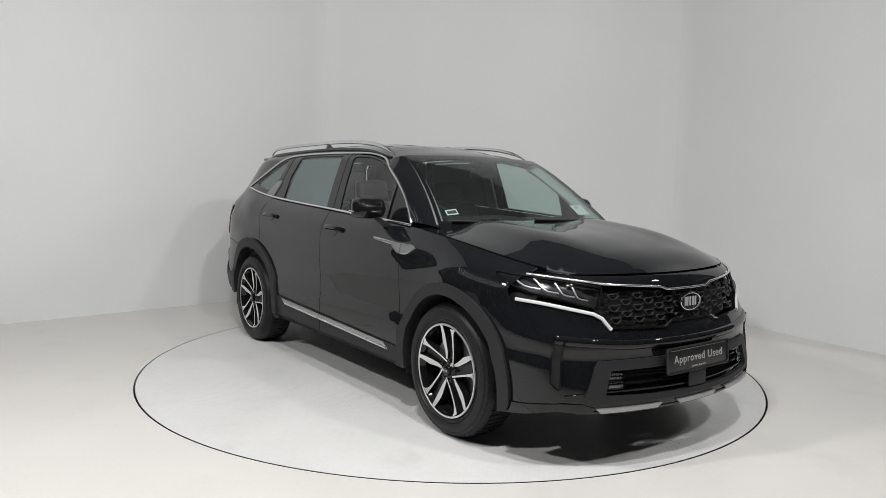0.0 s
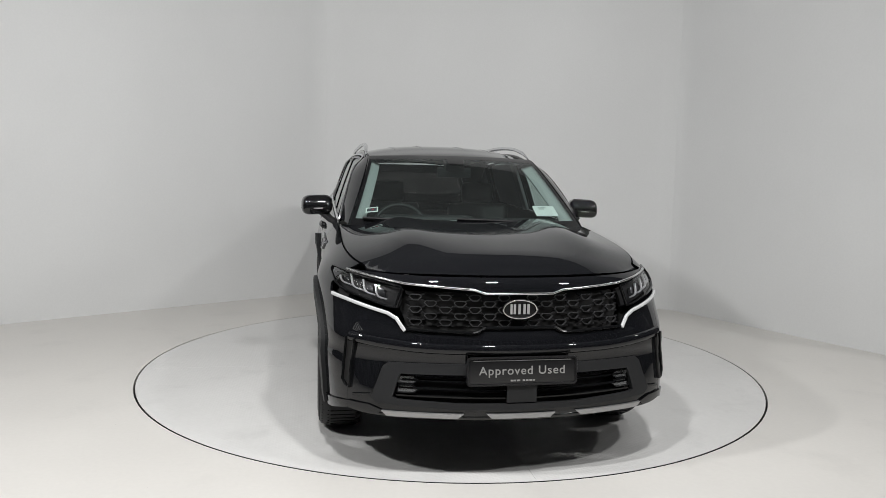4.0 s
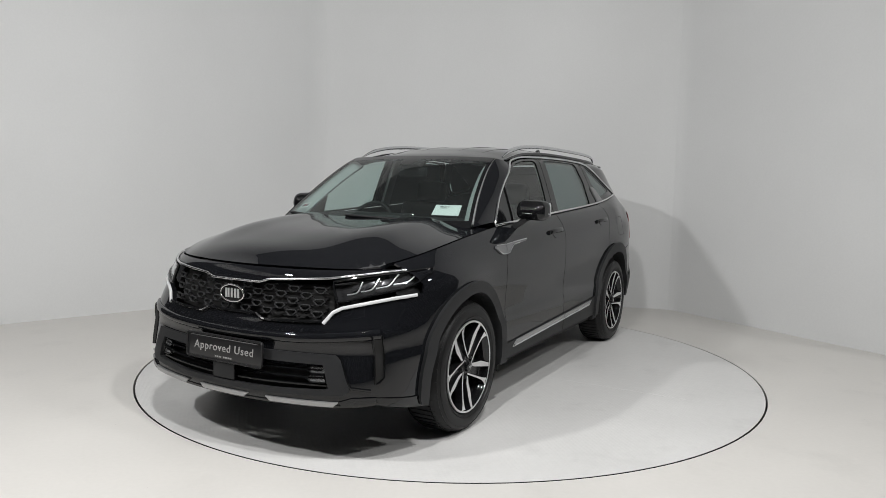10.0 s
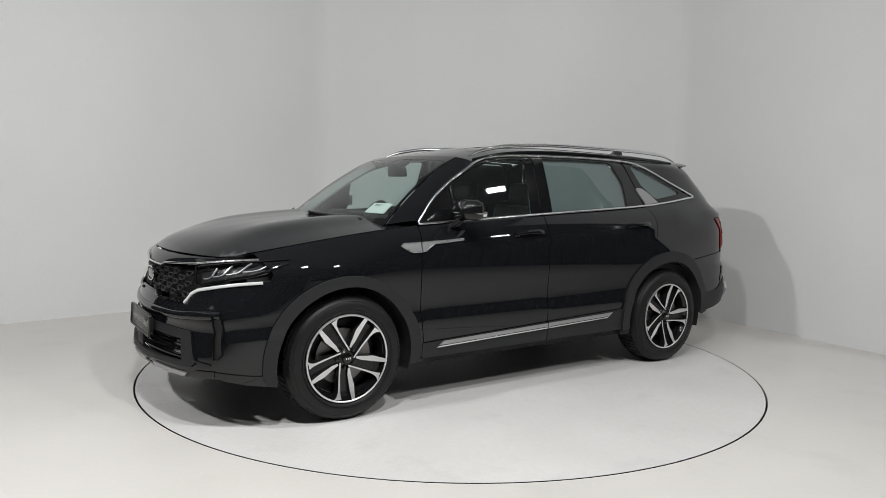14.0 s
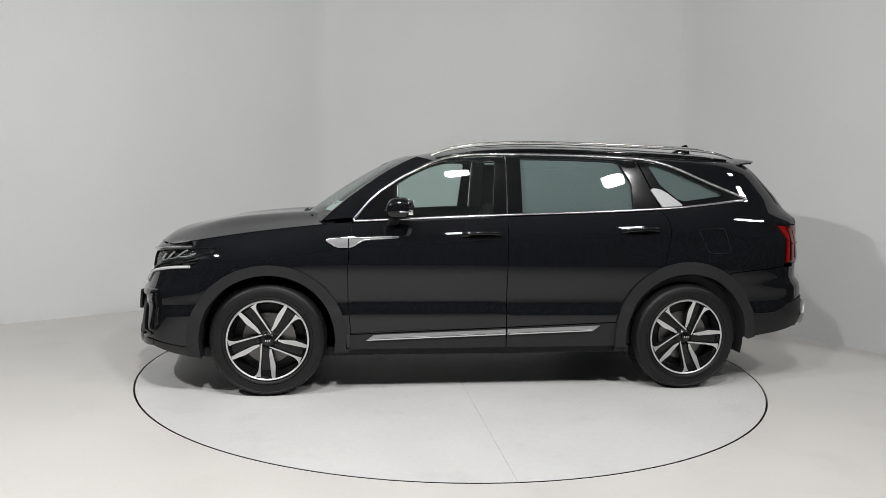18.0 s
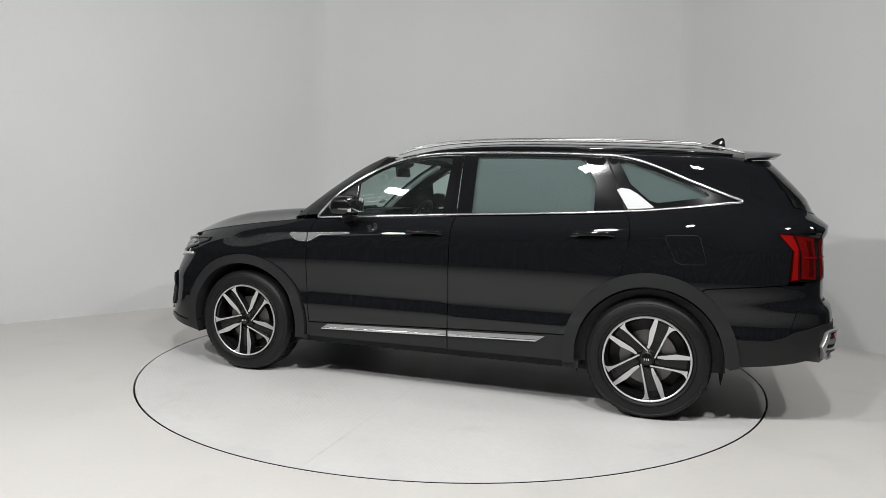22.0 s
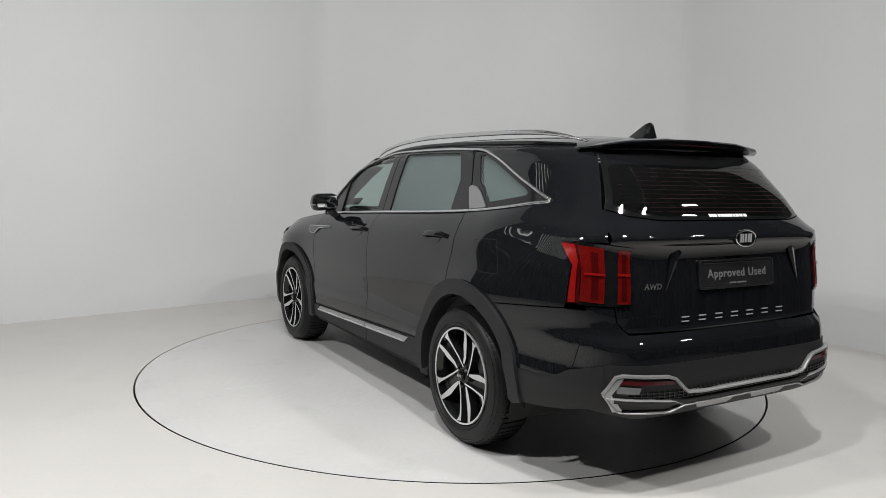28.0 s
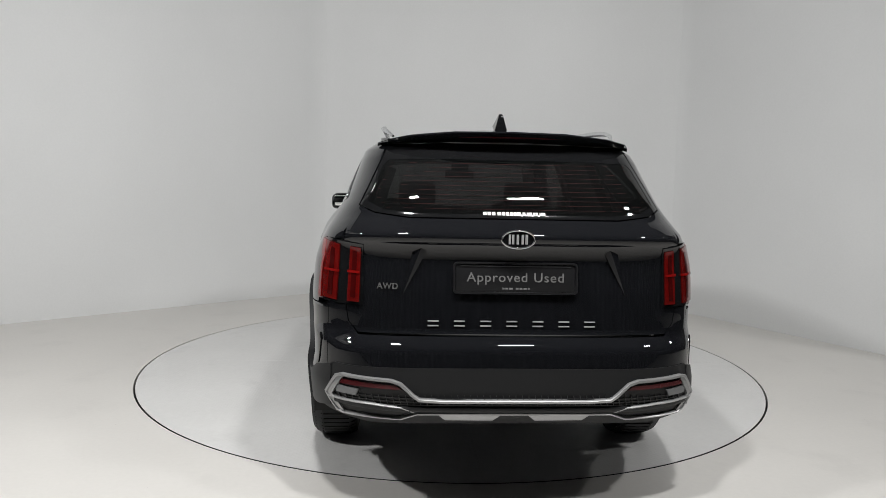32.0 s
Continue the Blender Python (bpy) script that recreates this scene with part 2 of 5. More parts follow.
def sweep(name, pts, mat, parent, w, h, up=None, ups=None, taper=None, seg=8, label="", closed=False, square=0.5):
    """A rounded bar of width w and height h along a path; up (or ups, one a point) is the height's way."""
    P = [Vector(p) for p in pts]
    n = len(P)
    verts, faces = [], []
    ring = []
    for i in range(seg * 2):
        a = 2 * math.pi * (i + 0.5) / (seg * 2)
        c, s = math.cos(a), math.sin(a)
        ring.append((math.copysign(abs(c) ** square, c) / 2, math.copysign(abs(s) ** square, s) / 2))
    m = len(ring)
    for i in range(n):
        t = (P[(i + 1) % n] - P[i - 1]) if closed else (P[min(i + 1, n - 1)] - P[max(i - 1, 0)])
        t.normalize()
        u = Vector(ups[i]) if ups is not None else Vector(up)
        u = (u - t * u.dot(t)).normalized()
        b = t.cross(u)
        k = taper[i] if taper else 1.0
        for x, y in ring:
            verts.append(P[i] + b * x * w * k + u * y * h * (k if k < 1 else 1))
    for i in range(n if closed else n - 1):
        for j in range(m):
            a, b2 = i * m + j, i * m + (j + 1) % m
            c, d = ((i + 1) % n) * m + (j + 1) % m, ((i + 1) % n) * m + j
            faces.append((a, b2, c, d))
    if not closed:
        faces.append(tuple(range(m - 1, -1, -1)))
        faces.append(tuple((n - 1) * m + j for j in range(m)))
    me = pydata(name, verts, faces)
    bm = bmesh.new()
    bm.from_mesh(me)
    bmesh.ops.recalc_face_normals(bm, faces=bm.faces)
    bm.to_mesh(me)
    bm.free()
    shade(me, 50)
    return part(name, me, mat, parent, label)


def dense(pts, step, closed=True):
    out = []
    n = len(pts)
    for i in range(n if closed else n - 1):
        a, b = Vector(pts[i]), Vector(pts[(i + 1) % n])
        k = max(1, int(math.ceil((b - a).length / step)))
        out += [tuple(a.lerp(b, j / k)) for j in range(k)]
    if not closed:
        out.append(tuple(pts[-1]))
    return out


def spline(pts, n=8, closed=False):
    """A smooth curve through points of any dimension."""
    P = [np.array(p, float) for p in pts]
    k = len(P)
    out = []
    for i in range(k if closed else k - 1):
        if closed:
            p0, p1, p2, p3 = P[i - 1], P[i], P[(i + 1) % k], P[(i + 2) % k]
        else:
            p1, p2 = P[i], P[i + 1]
            p0 = P[i - 1] if i else 2 * p1 - p2
            p3 = P[i + 2] if i + 2 < k else 2 * p2 - p1
        for j in range(n):
            u = j / n
            out.append(tuple(0.5 * (2 * p1 + (p2 - p0) * u + (2 * p0 - 5 * p1 + 4 * p2 - p3) * u * u + (3 * p1 - p0 - 3 * p2 + p3) * u ** 3)))
    if not closed:
        out.append(tuple(P[-1]))
    return out


def inside(poly, x, y):
    """Which of the points lie inside the polygon."""
    r = np.zeros(len(x), bool)
    px, py = np.array(poly).T
    for i in range(len(px)):
        x1, y1, x2, y2 = px[i - 1], py[i - 1], px[i], py[i]
        c = (y1 > y) != (y2 > y)
        if y1 != y2:
            r ^= c & (x < (x2 - x1) * (y - y1) / (y2 - y1) + x1)
    return r


def table(pairs, sigma=0.03, n=600):
    """A smoothed table: linear between the pairs, then blurred."""
    xs, ys = np.array(sorted(pairs), float).T
    pad = 4 * sigma
    g = np.linspace(xs[0] - pad, xs[-1] + pad, n)
    d = g[1] - g[0]
    v = np.interp(g, xs, ys)
    k = max(1, int(3 * sigma / d))
    w = np.exp(-0.5 * (np.arange(-k, k + 1) * d / sigma) ** 2)
    v = np.convolve(np.pad(v, k, mode="edge"), w / w.sum(), mode="valid")
    return lambda q: np.interp(q, g, v)


# ---- the car's surfaces (x ahead, y to the left, z up, origin on the ground between the axles) ----
BELT = table(spline([(-2.6, 1.34), (-1.83, 1.298), (-1.24, 1.237), (-0.164, 1.181), (0.513, 1.145), (0.876, 1.125), (1.4, 1.066),
              (1.75, 1.012), (1.95, 0.972), (2.1, 0.948), (2.4, 0.945)], 10), 0.05)
LOWER = table([(0.05, 0.80), (0.15, 0.86), (0.24, 0.892), (0.33, 0.904), (0.45, 0.909), (0.54, 0.9125), (0.575, 0.901), (0.62, 0.8995), (0.70, 0.903), (0.79, 0.911), (0.85, 0.9122), (0.95, 0.9095), (1.1, 0.904), (1.7, 0.904)], 0.018, 1200)
NOSE = table([(0.0, 2.28), (0.24, 2.31), (0.300, 2.346), (0.330, 2.350), (0.36, 2.347), (0.42, 2.342), (0.56, 2.315), (0.61, 2.328), (0.66, 2.320), (0.70, 2.295),
              (0.78, 2.275), (0.88, 2.262), (0.93, 2.245), (0.96, 2.20), (1.2, 2.1)], 0.012, 1500)
TAIL = table([(0.0, 2.30), (0.34, 2.36), (0.42, 2.43), (0.5, 2.46), (0.62, 2.452), (0.716, 2.443), (0.738, 2.412), (0.756, 2.39), (0.80, 2.388), (0.93, 2.383),
              (1.06, 2.366), (1.12, 2.376), (1.155, 2.416), (1.18, 2.412), (1.215, 2.362), (1.25, 2.318), (1.33, 2.284), (1.4, 2.224), (1.56, 2.067), (1.7, 1.95)], 0.012, 1500)
ROOF_C = table(spline([(0.6, 1.53), (0.47, 1.578), (0.35, 1.603), (0.2, 1.627), (0.0, 1.660), (-0.4, 1.681), (-1.0, 1.677), (-1.6, 1.658), (-2.2, 1.624)], 10), 0.05)
HOOD_C = table(spline([(0.9, 1.172), (1.26, 1.163), (1.6, 1.135), (1.8, 1.107), (2.0, 1.063), (2.1, 1.032), (2.17, 0.99), (2.22, 0.948), (2.4, 0.945)], 10), 0.02, 1500)
SCREEN_E = table(spline([(1.0, 1.25), (1.15, 1.065), (1.274, 0.90), (1.4, 0.712), (1.51, 0.525), (1.58, 0.36), (1.7, 0.0)], 10), 0.03)


def ease(a, b, x):
    t = np.clip((x - a) / (b - a), 0, 1)
    return t * t * (3 - 2 * t)


def base_width(x, z):
    """Half the car's width at x and height z before the nose and tail round it off."""
    x, z = np.asarray(x, float), np.asarray(z, float)
    v = z - BELT(x)
    low = LOWER(z)
    back = ease(-1.5, -1.95, x)
    m = np.minimum(v, 0)
    y = low - 0.1 * ((1 - back) * np.clip((m + 0.22) / 0.22, 0, 1) ** 2.6 + back * np.clip((m + 0.3) / 0.3, 0, 1) ** 1.4)
    up = np.maximum(v, 0)
    y = y - 0.27 * up - 0.18 * up ** 2
    edge = ROOF_C(x) - 0.067
    y = y - 0.050 * np.clip((z - edge + 0.055) / 0.055, 0, 1.4) ** 2 * (x < 1.0)
    y = y - 0.014 * np.clip(0.1 - x, 0, 3) ** 2 * ease(1.03, 1.45, z)
    flare = np.exp(-((x - 1.52) / 0.30) ** 2) * 0.030 + np.exp(-((x + 1.50) / 0.34) ** 2) * 0.024
    return y + flare * ease(0.30, 0.55, z) * (1 - ease(0.86, 1.02, z))


SWEEP = 0.22


def nose_x(q, z):
    corner = 6.5 + 2.5 * ease(0.82, 0.66, z)
    return 0.9 + (NOSE(z) - 0.9 - SWEEP * q ** 2) * (1 - np.minimum(q, 0.99999) ** corner) ** (1 / corner)


def half_width(x, z):
    """Half the car's width at x and height z."""
    x, z = np.broadcast_arrays(np.asarray(x, float), np.asarray(z, float))
    y = base_width(x, z)
    tr = np.clip((-0.9 - x) / (TAIL(z) - 0.9), 0, 0.99999)
    y = y * (1 - tr ** 6) ** (1 / 6)
    a, b = np.zeros(x.shape), np.ones(x.shape)
    for _ in range(26):
        m = (a + b) / 2
        ahead = nose_x(m, z) > x
        a, b = np.where(ahead, m, a), np.where(ahead, b, m)
    return y * np.where(x > 0.9, (a + b) / 2, 1.0)


def bisect_x(y, z, near, far):
    y, z = np.broadcast_arrays(np.abs(np.asarray(y, float)), np.asarray(z, float))
    a, b = np.full(y.shape, near), far(z) * np.ones(y.shape)
    for _ in range(30):
        m = (a + b) / 2
        wide = half_width(m, z) > y
        a, b = np.where(wide, m, a), np.where(wide, b, m)
    return (a + b) / 2


def front_x(y, z):
    y, z = np.broadcast_arrays(np.abs(np.asarray(y, float)), np.asarray(z, float))
    x = np.full(y.shape, 2.0)
    for _ in range(8):
        x = 0.5 * x + 0.5 * nose_x(np.minimum(y / base_width(x, z), 0.9999), z)
    return x


def rear_x(y, z):
    return bisect_x(y, z, -0.9, lambda q: -TAIL(q))


def side(u, v):
    return np.stack([u, half_width(u, v), v], -1)


def front(u, v):
    return np.stack([front_x(u, v), u, v], -1)


def rear(u, v):
    return np.stack([rear_x(u, v), u, v], -1)


_x = np.linspace(0.6, -2.2, 60)
ROOF_E = table(list(zip(_x, half_width(_x, ROOF_C(_x) - 0.069))), 0.04)


def roof(u, v):
    return np.stack([u, v, ROOF_C(u) - 0.067 * (np.abs(v) / ROOF_E(u)) ** 2.6], -1)


def hood(u, v):
    zb = BELT(u)
    ye = np.maximum(half_width(u, zb), 0.02)
    r = np.clip(np.abs(v) / ye, 0, 1)
    rise = (0.026 * np.exp(-((np.abs(v) - 0.46) / 0.15) ** 2) - 0.008 * np.exp(-(v / 0.2) ** 2)) * ease(2.2, 1.6, u)
    return np.stack([u, v, HOOD_C(u) - (HOOD_C(u) - zb) * r ** 2.3 + rise * (1 - r ** 6)], -1)


def screen(u, v):
    return np.stack([SCREEN_E(v) + 0.14 * (1 - (u / 0.7) ** 2), u, v], -1)


HINT = {side: (0, 1, 0), front: (1, 0, 0), rear: (-1, 0, 0), roof: (0, 0, 1), hood: (0, 0, 1), screen: (1, 0, 0.5)}


def surface(surf, u, v):
    """Places and outward normals of a surface at u, v."""
    u, v = np.asarray(u, float), np.asarray(v, float)
    e = 0.004
    p = surf(u, v)
    n = np.cross(surf(u + e, v) - surf(u - e, v), surf(u, v + e) - surf(u, v - e))
    n /= np.linalg.norm(n, axis=-1, keepdims=True) + 1e-12
    flip = np.sign((n * np.array(HINT[surf])).sum(-1, keepdims=True))
    return p, n * np.where(flip == 0, 1, flip)


from mathutils.geometry import delaunay_2d_cdt


def panel(name, surf, outline, mat, parent, offset=0.0, thick=0.014, step=0.05, holes=(), mirror=False, label="", edge_step=None):
    """A sheet with thickness that follows a surface inside an outline, with open holes."""
    es = edge_step or step * 0.5
    loops = [dense(outline, es)] + [dense(h, es) for h in holes]
    pts, edges = [], []
    for lp in loops:
        k = len(pts)
        pts += lp
        edges += [(k + i, k + (i + 1) % len(lp)) for i in range(len(lp))]
    a = np.array(outline)
    gx, gy = np.meshgrid(np.arange(a[:, 0].min() + step / 2, a[:, 0].max(), step), np.arange(a[:, 1].min() + step / 2, a[:, 1].max(), step))
    gx, gy = gx.ravel(), gy.ravel()
    ok = inside(loops[0], gx, gy)
    for h in loops[1:]:
        ok &= ~inside(h, gx, gy)
    bp = np.array(pts)
    gx, gy = gx[ok], gy[ok]
    if len(gx):
        d = ((gx[:, None] - bp[None, :, 0]) ** 2 + (gy[:, None] - bp[None, :, 1]) ** 2).min(1)
        far = d > (es * 0.6) ** 2
        gx, gy = gx[far], gy[far]
    allp = [Vector(p) for p in pts] + [Vector(p) for p in zip(gx, gy)]
    vs, _, fs, *_ = delaunay_2d_cdt(allp, edges, [], 0, 1e-6)
    uv = np.array([tuple(v) for v in vs])
    fs = np.array([tuple(f) for f in fs])
    cen = uv[fs].mean(1)
    keep = inside(loops[0], cen[:, 0], cen[:, 1])
    for h in loops[1:]:
        keep &= ~inside(h, cen[:, 0], cen[:, 1])
    fs = fs[keep]
    P, N = surface(surf, uv[:, 0], uv[:, 1])
    P = P + N * offset
    tri = P[fs]
    fn = np.cross(tri[:, 1] - tri[:, 0], tri[:, 2] - tri[:, 0])
    bad = (fn * N[fs].mean(1)).sum(1) < 0
    fs[bad] = fs[bad][:, ::-1]
    count = {}
    for f in fs:
        for i in range(3):
            e = (f[i], f[(i + 1) % 3])
            count[e] = count.get(e, 0) + 1
    rim = [e for e in count if (e[1], e[0]) not in count]
    made = []
    for sgn in ((1, -1) if mirror else (1,)):
        S = np.array([1, sgn, 1])
        verts = list(map(tuple, P * S))
        norms = list(map(tuple, N * S))
        faces = [tuple(f) if sgn == 1 else tuple(f[::-1]) for f in fs]
        back = {}
        for a_, b_ in rim:
            t = (P[b_] - P[a_])
            out = np.cross(t, (N[a_] + N[b_]) / 2)
            out /= np.linalg.norm(out) + 1e-12
            k = len(verts)
            verts += [tuple(P[a_] * S), tuple(P[b_] * S), tuple((P[b_] - N[b_] * thick) * S), tuple((P[a_] - N[a_] * thick) * S)]
            norms += [tuple(out * S)] * 4
            faces.append((k + 3, k + 2, k + 1, k) if sgn == 1 else (k, k + 1, k + 2, k + 3))
        me = bpy.data.meshes.new(name)
        me.from_pydata(verts, [], faces)
        me.update()
        me.polygons.foreach_set("use_smooth", [True] * len(faces))
        me.normals_split_custom_set_from_vertices(norms)
        made.append(part(name, me, mat, parent[0 if sgn == 1 else 1] if isinstance(parent, tuple) else parent, label))
    return made


def ribbon(name, surf, path, mat, parent, w, h, offset=0.0, mirror=False, label="", closed=False, n=0, taper=None, seg=4, square=0.6):
    """A bar that lies on a surface along a path of u, v."""
    uv = np.array(spline(path, n, closed) if n else dense(path, 0.04, closed))
    P, N = surface(surf, uv[:, 0], uv[:, 1])
    P = P + N * offset
    tp = None
    if taper:
        k = len(P)
        tp = [max(0.12, min(1.0, i / (k * taper) if i < k / 2 else (k - 1 - i) / (k * taper))) for i in range(k)]
    made = []
    for sgn in ((1, -1) if mirror else (1,)):
        S = np.array([1, sgn, 1])
        pr = parent[0 if sgn == 1 else 1] if isinstance(parent, tuple) else parent
        made.append(sweep(name, P * S, mat, pr, w, h, ups=N * S, seg=seg, label=label, closed=closed, taper=tp, square=square))
    return made


def loft(name, A, B, mat, parent, bulge=0.0, out=(0, 1, 0), k=6, thick=0.02, mirror=True, label=""):
    """A strip between two curves of equal count, bulged outward."""
    A, B = np.array(A, float), np.array(B, float)
    o = np.array(out, float)
    o /= np.linalg.norm(o)
    for sgn in ((1, -1) if mirror else (1,)):
        S = np.array([1, sgn, 1])
        verts, faces = [], []
        n = len(A)
        for layer in (0, thick):
            for i in range(n):
                for j in range(k + 1):
                    t = j / k
                    verts.append((A[i] * (1 - t) + B[i] * t + o * (bulge * 4 * t * (1 - t) - layer)) * S)
        m = k + 1
        for i in range(n - 1):
            for j in range(k):
                q = (i * m + j, i * m + j + 1, (i + 1) * m + j + 1, (i + 1) * m + j)
                faces.append(q)
                faces.append(tuple(n * m + x for x in reversed(q)))
        for i in range(n - 1):
            for j in (0, k):
                faces.append((i * m + j, (i + 1) * m + j, n * m + (i + 1) * m + j, n * m + i * m + j))
        me = pydata(name, verts, faces)
        bm = bmesh.new()
        bm.from_mesh(me)
        bmesh.ops.recalc_face_normals(bm, faces=bm.faces)
        bm.to_mesh(me)
        bm.free()
        shade(me, 40)
        part(name, me, mat, parent, label)


def arc(cx, cz, r, a0, a1, n=20, rz=None):
    return [(cx + r * math.cos(radians(a0 + (a1 - a0) * i / n)), cz + (rz or r) * math.sin(radians(a0 + (a1 - a0) * i / n))) for i in range(n + 1)]


def mirrored(pts):
    """A closed outline from its half with y >= 0, from the top centre to the bottom centre."""
    return list(pts) + [(-y, z) for y, z in reversed(pts)]


# ---- the room ----
def wall_strip(name, pts, z0, z1, mat, thick=0.12):
    """An upright wall along a line in the plan; its face is on the left hand of the line's way."""
    P = [Vector(p) for p in pts]
    verts, faces = [], []
    n = len(P)
    for i in range(n):
        d0 = (P[i] - P[i - 1]).normalized() if i else (P[1] - P[0]).normalized()
        d1 = (P[i + 1] - P[i]).normalized() if i < n - 1 else d0
        t = (d0 + d1).normalized()
        o = Vector((t.y, -t.x)) * thick
        for q in (P[i], P[i] + o):
            verts += [(q.x, q.y, z0), (q.x, q.y, z1)]
    for i in range(n - 1):
        a, b = i * 4, (i + 1) * 4
        faces += [(a, a + 1, b + 1, b), (a + 2, b + 2, b + 3, a + 3), (a + 1, a + 3, b + 3, b + 1), (a, b, b + 2, a + 2)]
    faces += [(0, 2, 3, 1), ((n - 1) * 4, (n - 1) * 4 + 1, (n - 1) * 4 + 3, (n - 1) * 4 + 2)]
    me = pydata(name, verts, faces)
    bm = bmesh.new()
    bm.from_mesh(me)
    bmesh.ops.recalc_face_normals(bm, faces=bm.faces)
    bm.to_mesh(me)
    bm.free()
    shade(me, 30)
    return tagged(part(name, me, mat), kind="structure")


def corner_round(a, b, c, r=0.35, n=6):
    """The bend at b of a line a, b, c, rounded."""
    a, b, c = Vector(a), Vector(b), Vector(c)
    p, q = b + (a - b).normalized() * r, b + (c - b).normalized() * r
    return [tuple(p.lerp(b, t).lerp(b.lerp(q, t), t)) for t in [i / n for i in range(n + 1)]]


LEFT_FAR, LEFT_END = (-1.58, 3.305), (-4.75, 0.404)
RIGHT_FAR, RIGHT_END = (2.49, 2.602), (4.13, -0.122)


def build_room():
    line = [RIGHT_END] + corner_round(RIGHT_END, RIGHT_FAR, LEFT_FAR, 0.16) + corner_round(RIGHT_FAR, LEFT_FAR, LEFT_END, 0.22) + [LEFT_END]
    k = 8
    wall_strip("wall_right", line[:k - 3], 0, WALL_TOP, M_WALL)
    wall_strip("wall_back", line[k - 4:k + 4], 0, WALL_TOP, M_WALL)
    wall_strip("wall_left", line[k + 3:], 0, WALL_TOP, M_WALL)
    # floor with a round pit for the turntable
    n = 160
    ring = [(math.cos(2 * math.pi * i / n) * (TABLE_RADIUS + 0.005), math.sin(2 * math.pi * i / n) * (TABLE_RADIUS + 0.005)) for i in range(n)]
    outer = [(math.cos(2 * math.pi * i / n) * 13, math.sin(2 * math.pi * i / n) * 13) for i in range(n)]
    verts = [(x, y, 0) for x, y in ring] + [(x, y, 0) for x, y in outer] + [(x, y, -0.12) for x, y in ring] + [(0, 0, -0.12)]
    faces = []
    for i in range(n):
        j = (i + 1) % n
        faces += [(i, n + i, n + j, j), (i, j, 2 * n + j, 2 * n + i)]
    me = pydata("floor", verts, faces, 30)
    tagged(part("floor", me, M_FLOOR), "glossy off-white painted floor round the turntable", "floor", kind="structure")
    pit = [(x, y, -0.11) for x, y in ring] + [(0, 0, -0.11)]
    me = pydata("turntable_pit", pit, [(i, (i + 1) % n, n) for i in range(n)])
    tagged(part("turntable_pit", me, M_UNDER), "dark pit below the turntable", "pit", kind="structure")
    # dark shed roof above the set, and its dark outer walls
    c = CEILING_Z
    me = pydata("ceiling", [(-15, -11, c), (10, -11, c), (10, 8, c), (-15, 8, c), (-15, -11, c + .1), (10, -11, c + .1), (10, 8, c + .1), (-15, 8, c + .1)], [(3, 2, 1, 0), (4, 5, 6, 7)])
    tagged(part("ceiling", me, M_CEIL), "grey unlit shed roof", "ceiling", kind="structure")
    wall_strip("wall_outer", [(10, -11), (10, 8), (-15, 8), (-15, -11), (10, -11)], 0, c, M_CEIL)
    # pleated curtain that closes the room behind the camera
    path = spline([LEFT_END, (-6.1, -2.2), (-6.0, -5.2), (-4.0, -7.6), (0, -8.6), (5.4, -7.2), (7.4, -4.2), (6.5, -1.0), RIGHT_END], 110)
    P = [Vector(p) for p in path]
    verts, faces = [], []
    run = 0
    for i, p in enumerate(P):
        if i:
            run += (p - P[i - 1]).length
        t = (P[min(i + 1, len(P) - 1)] - P[max(i - 1, 0)]).normalized()
        q = p + Vector((-t.y, t.x)) * 0.055 * math.sin(run * 2 * math.pi / 0.26)
        verts += [(q.x, q.y, 0.02), (q.x, q.y, WALL_TOP - 1.9)]
    for i in range(len(P) - 1):
        faces.append((2 * i, 2 * i + 2, 2 * i + 3, 2 * i + 1))
    ob = part("curtain", pydata("curtain", verts, faces, 70), M_CURTAIN)
    md = ob.modifiers.new("thick", "SOLIDIFY")
    md.thickness = 0.006
    tagged(ob, "dark pleated curtain hanging round the open side of the studio", "curtain")


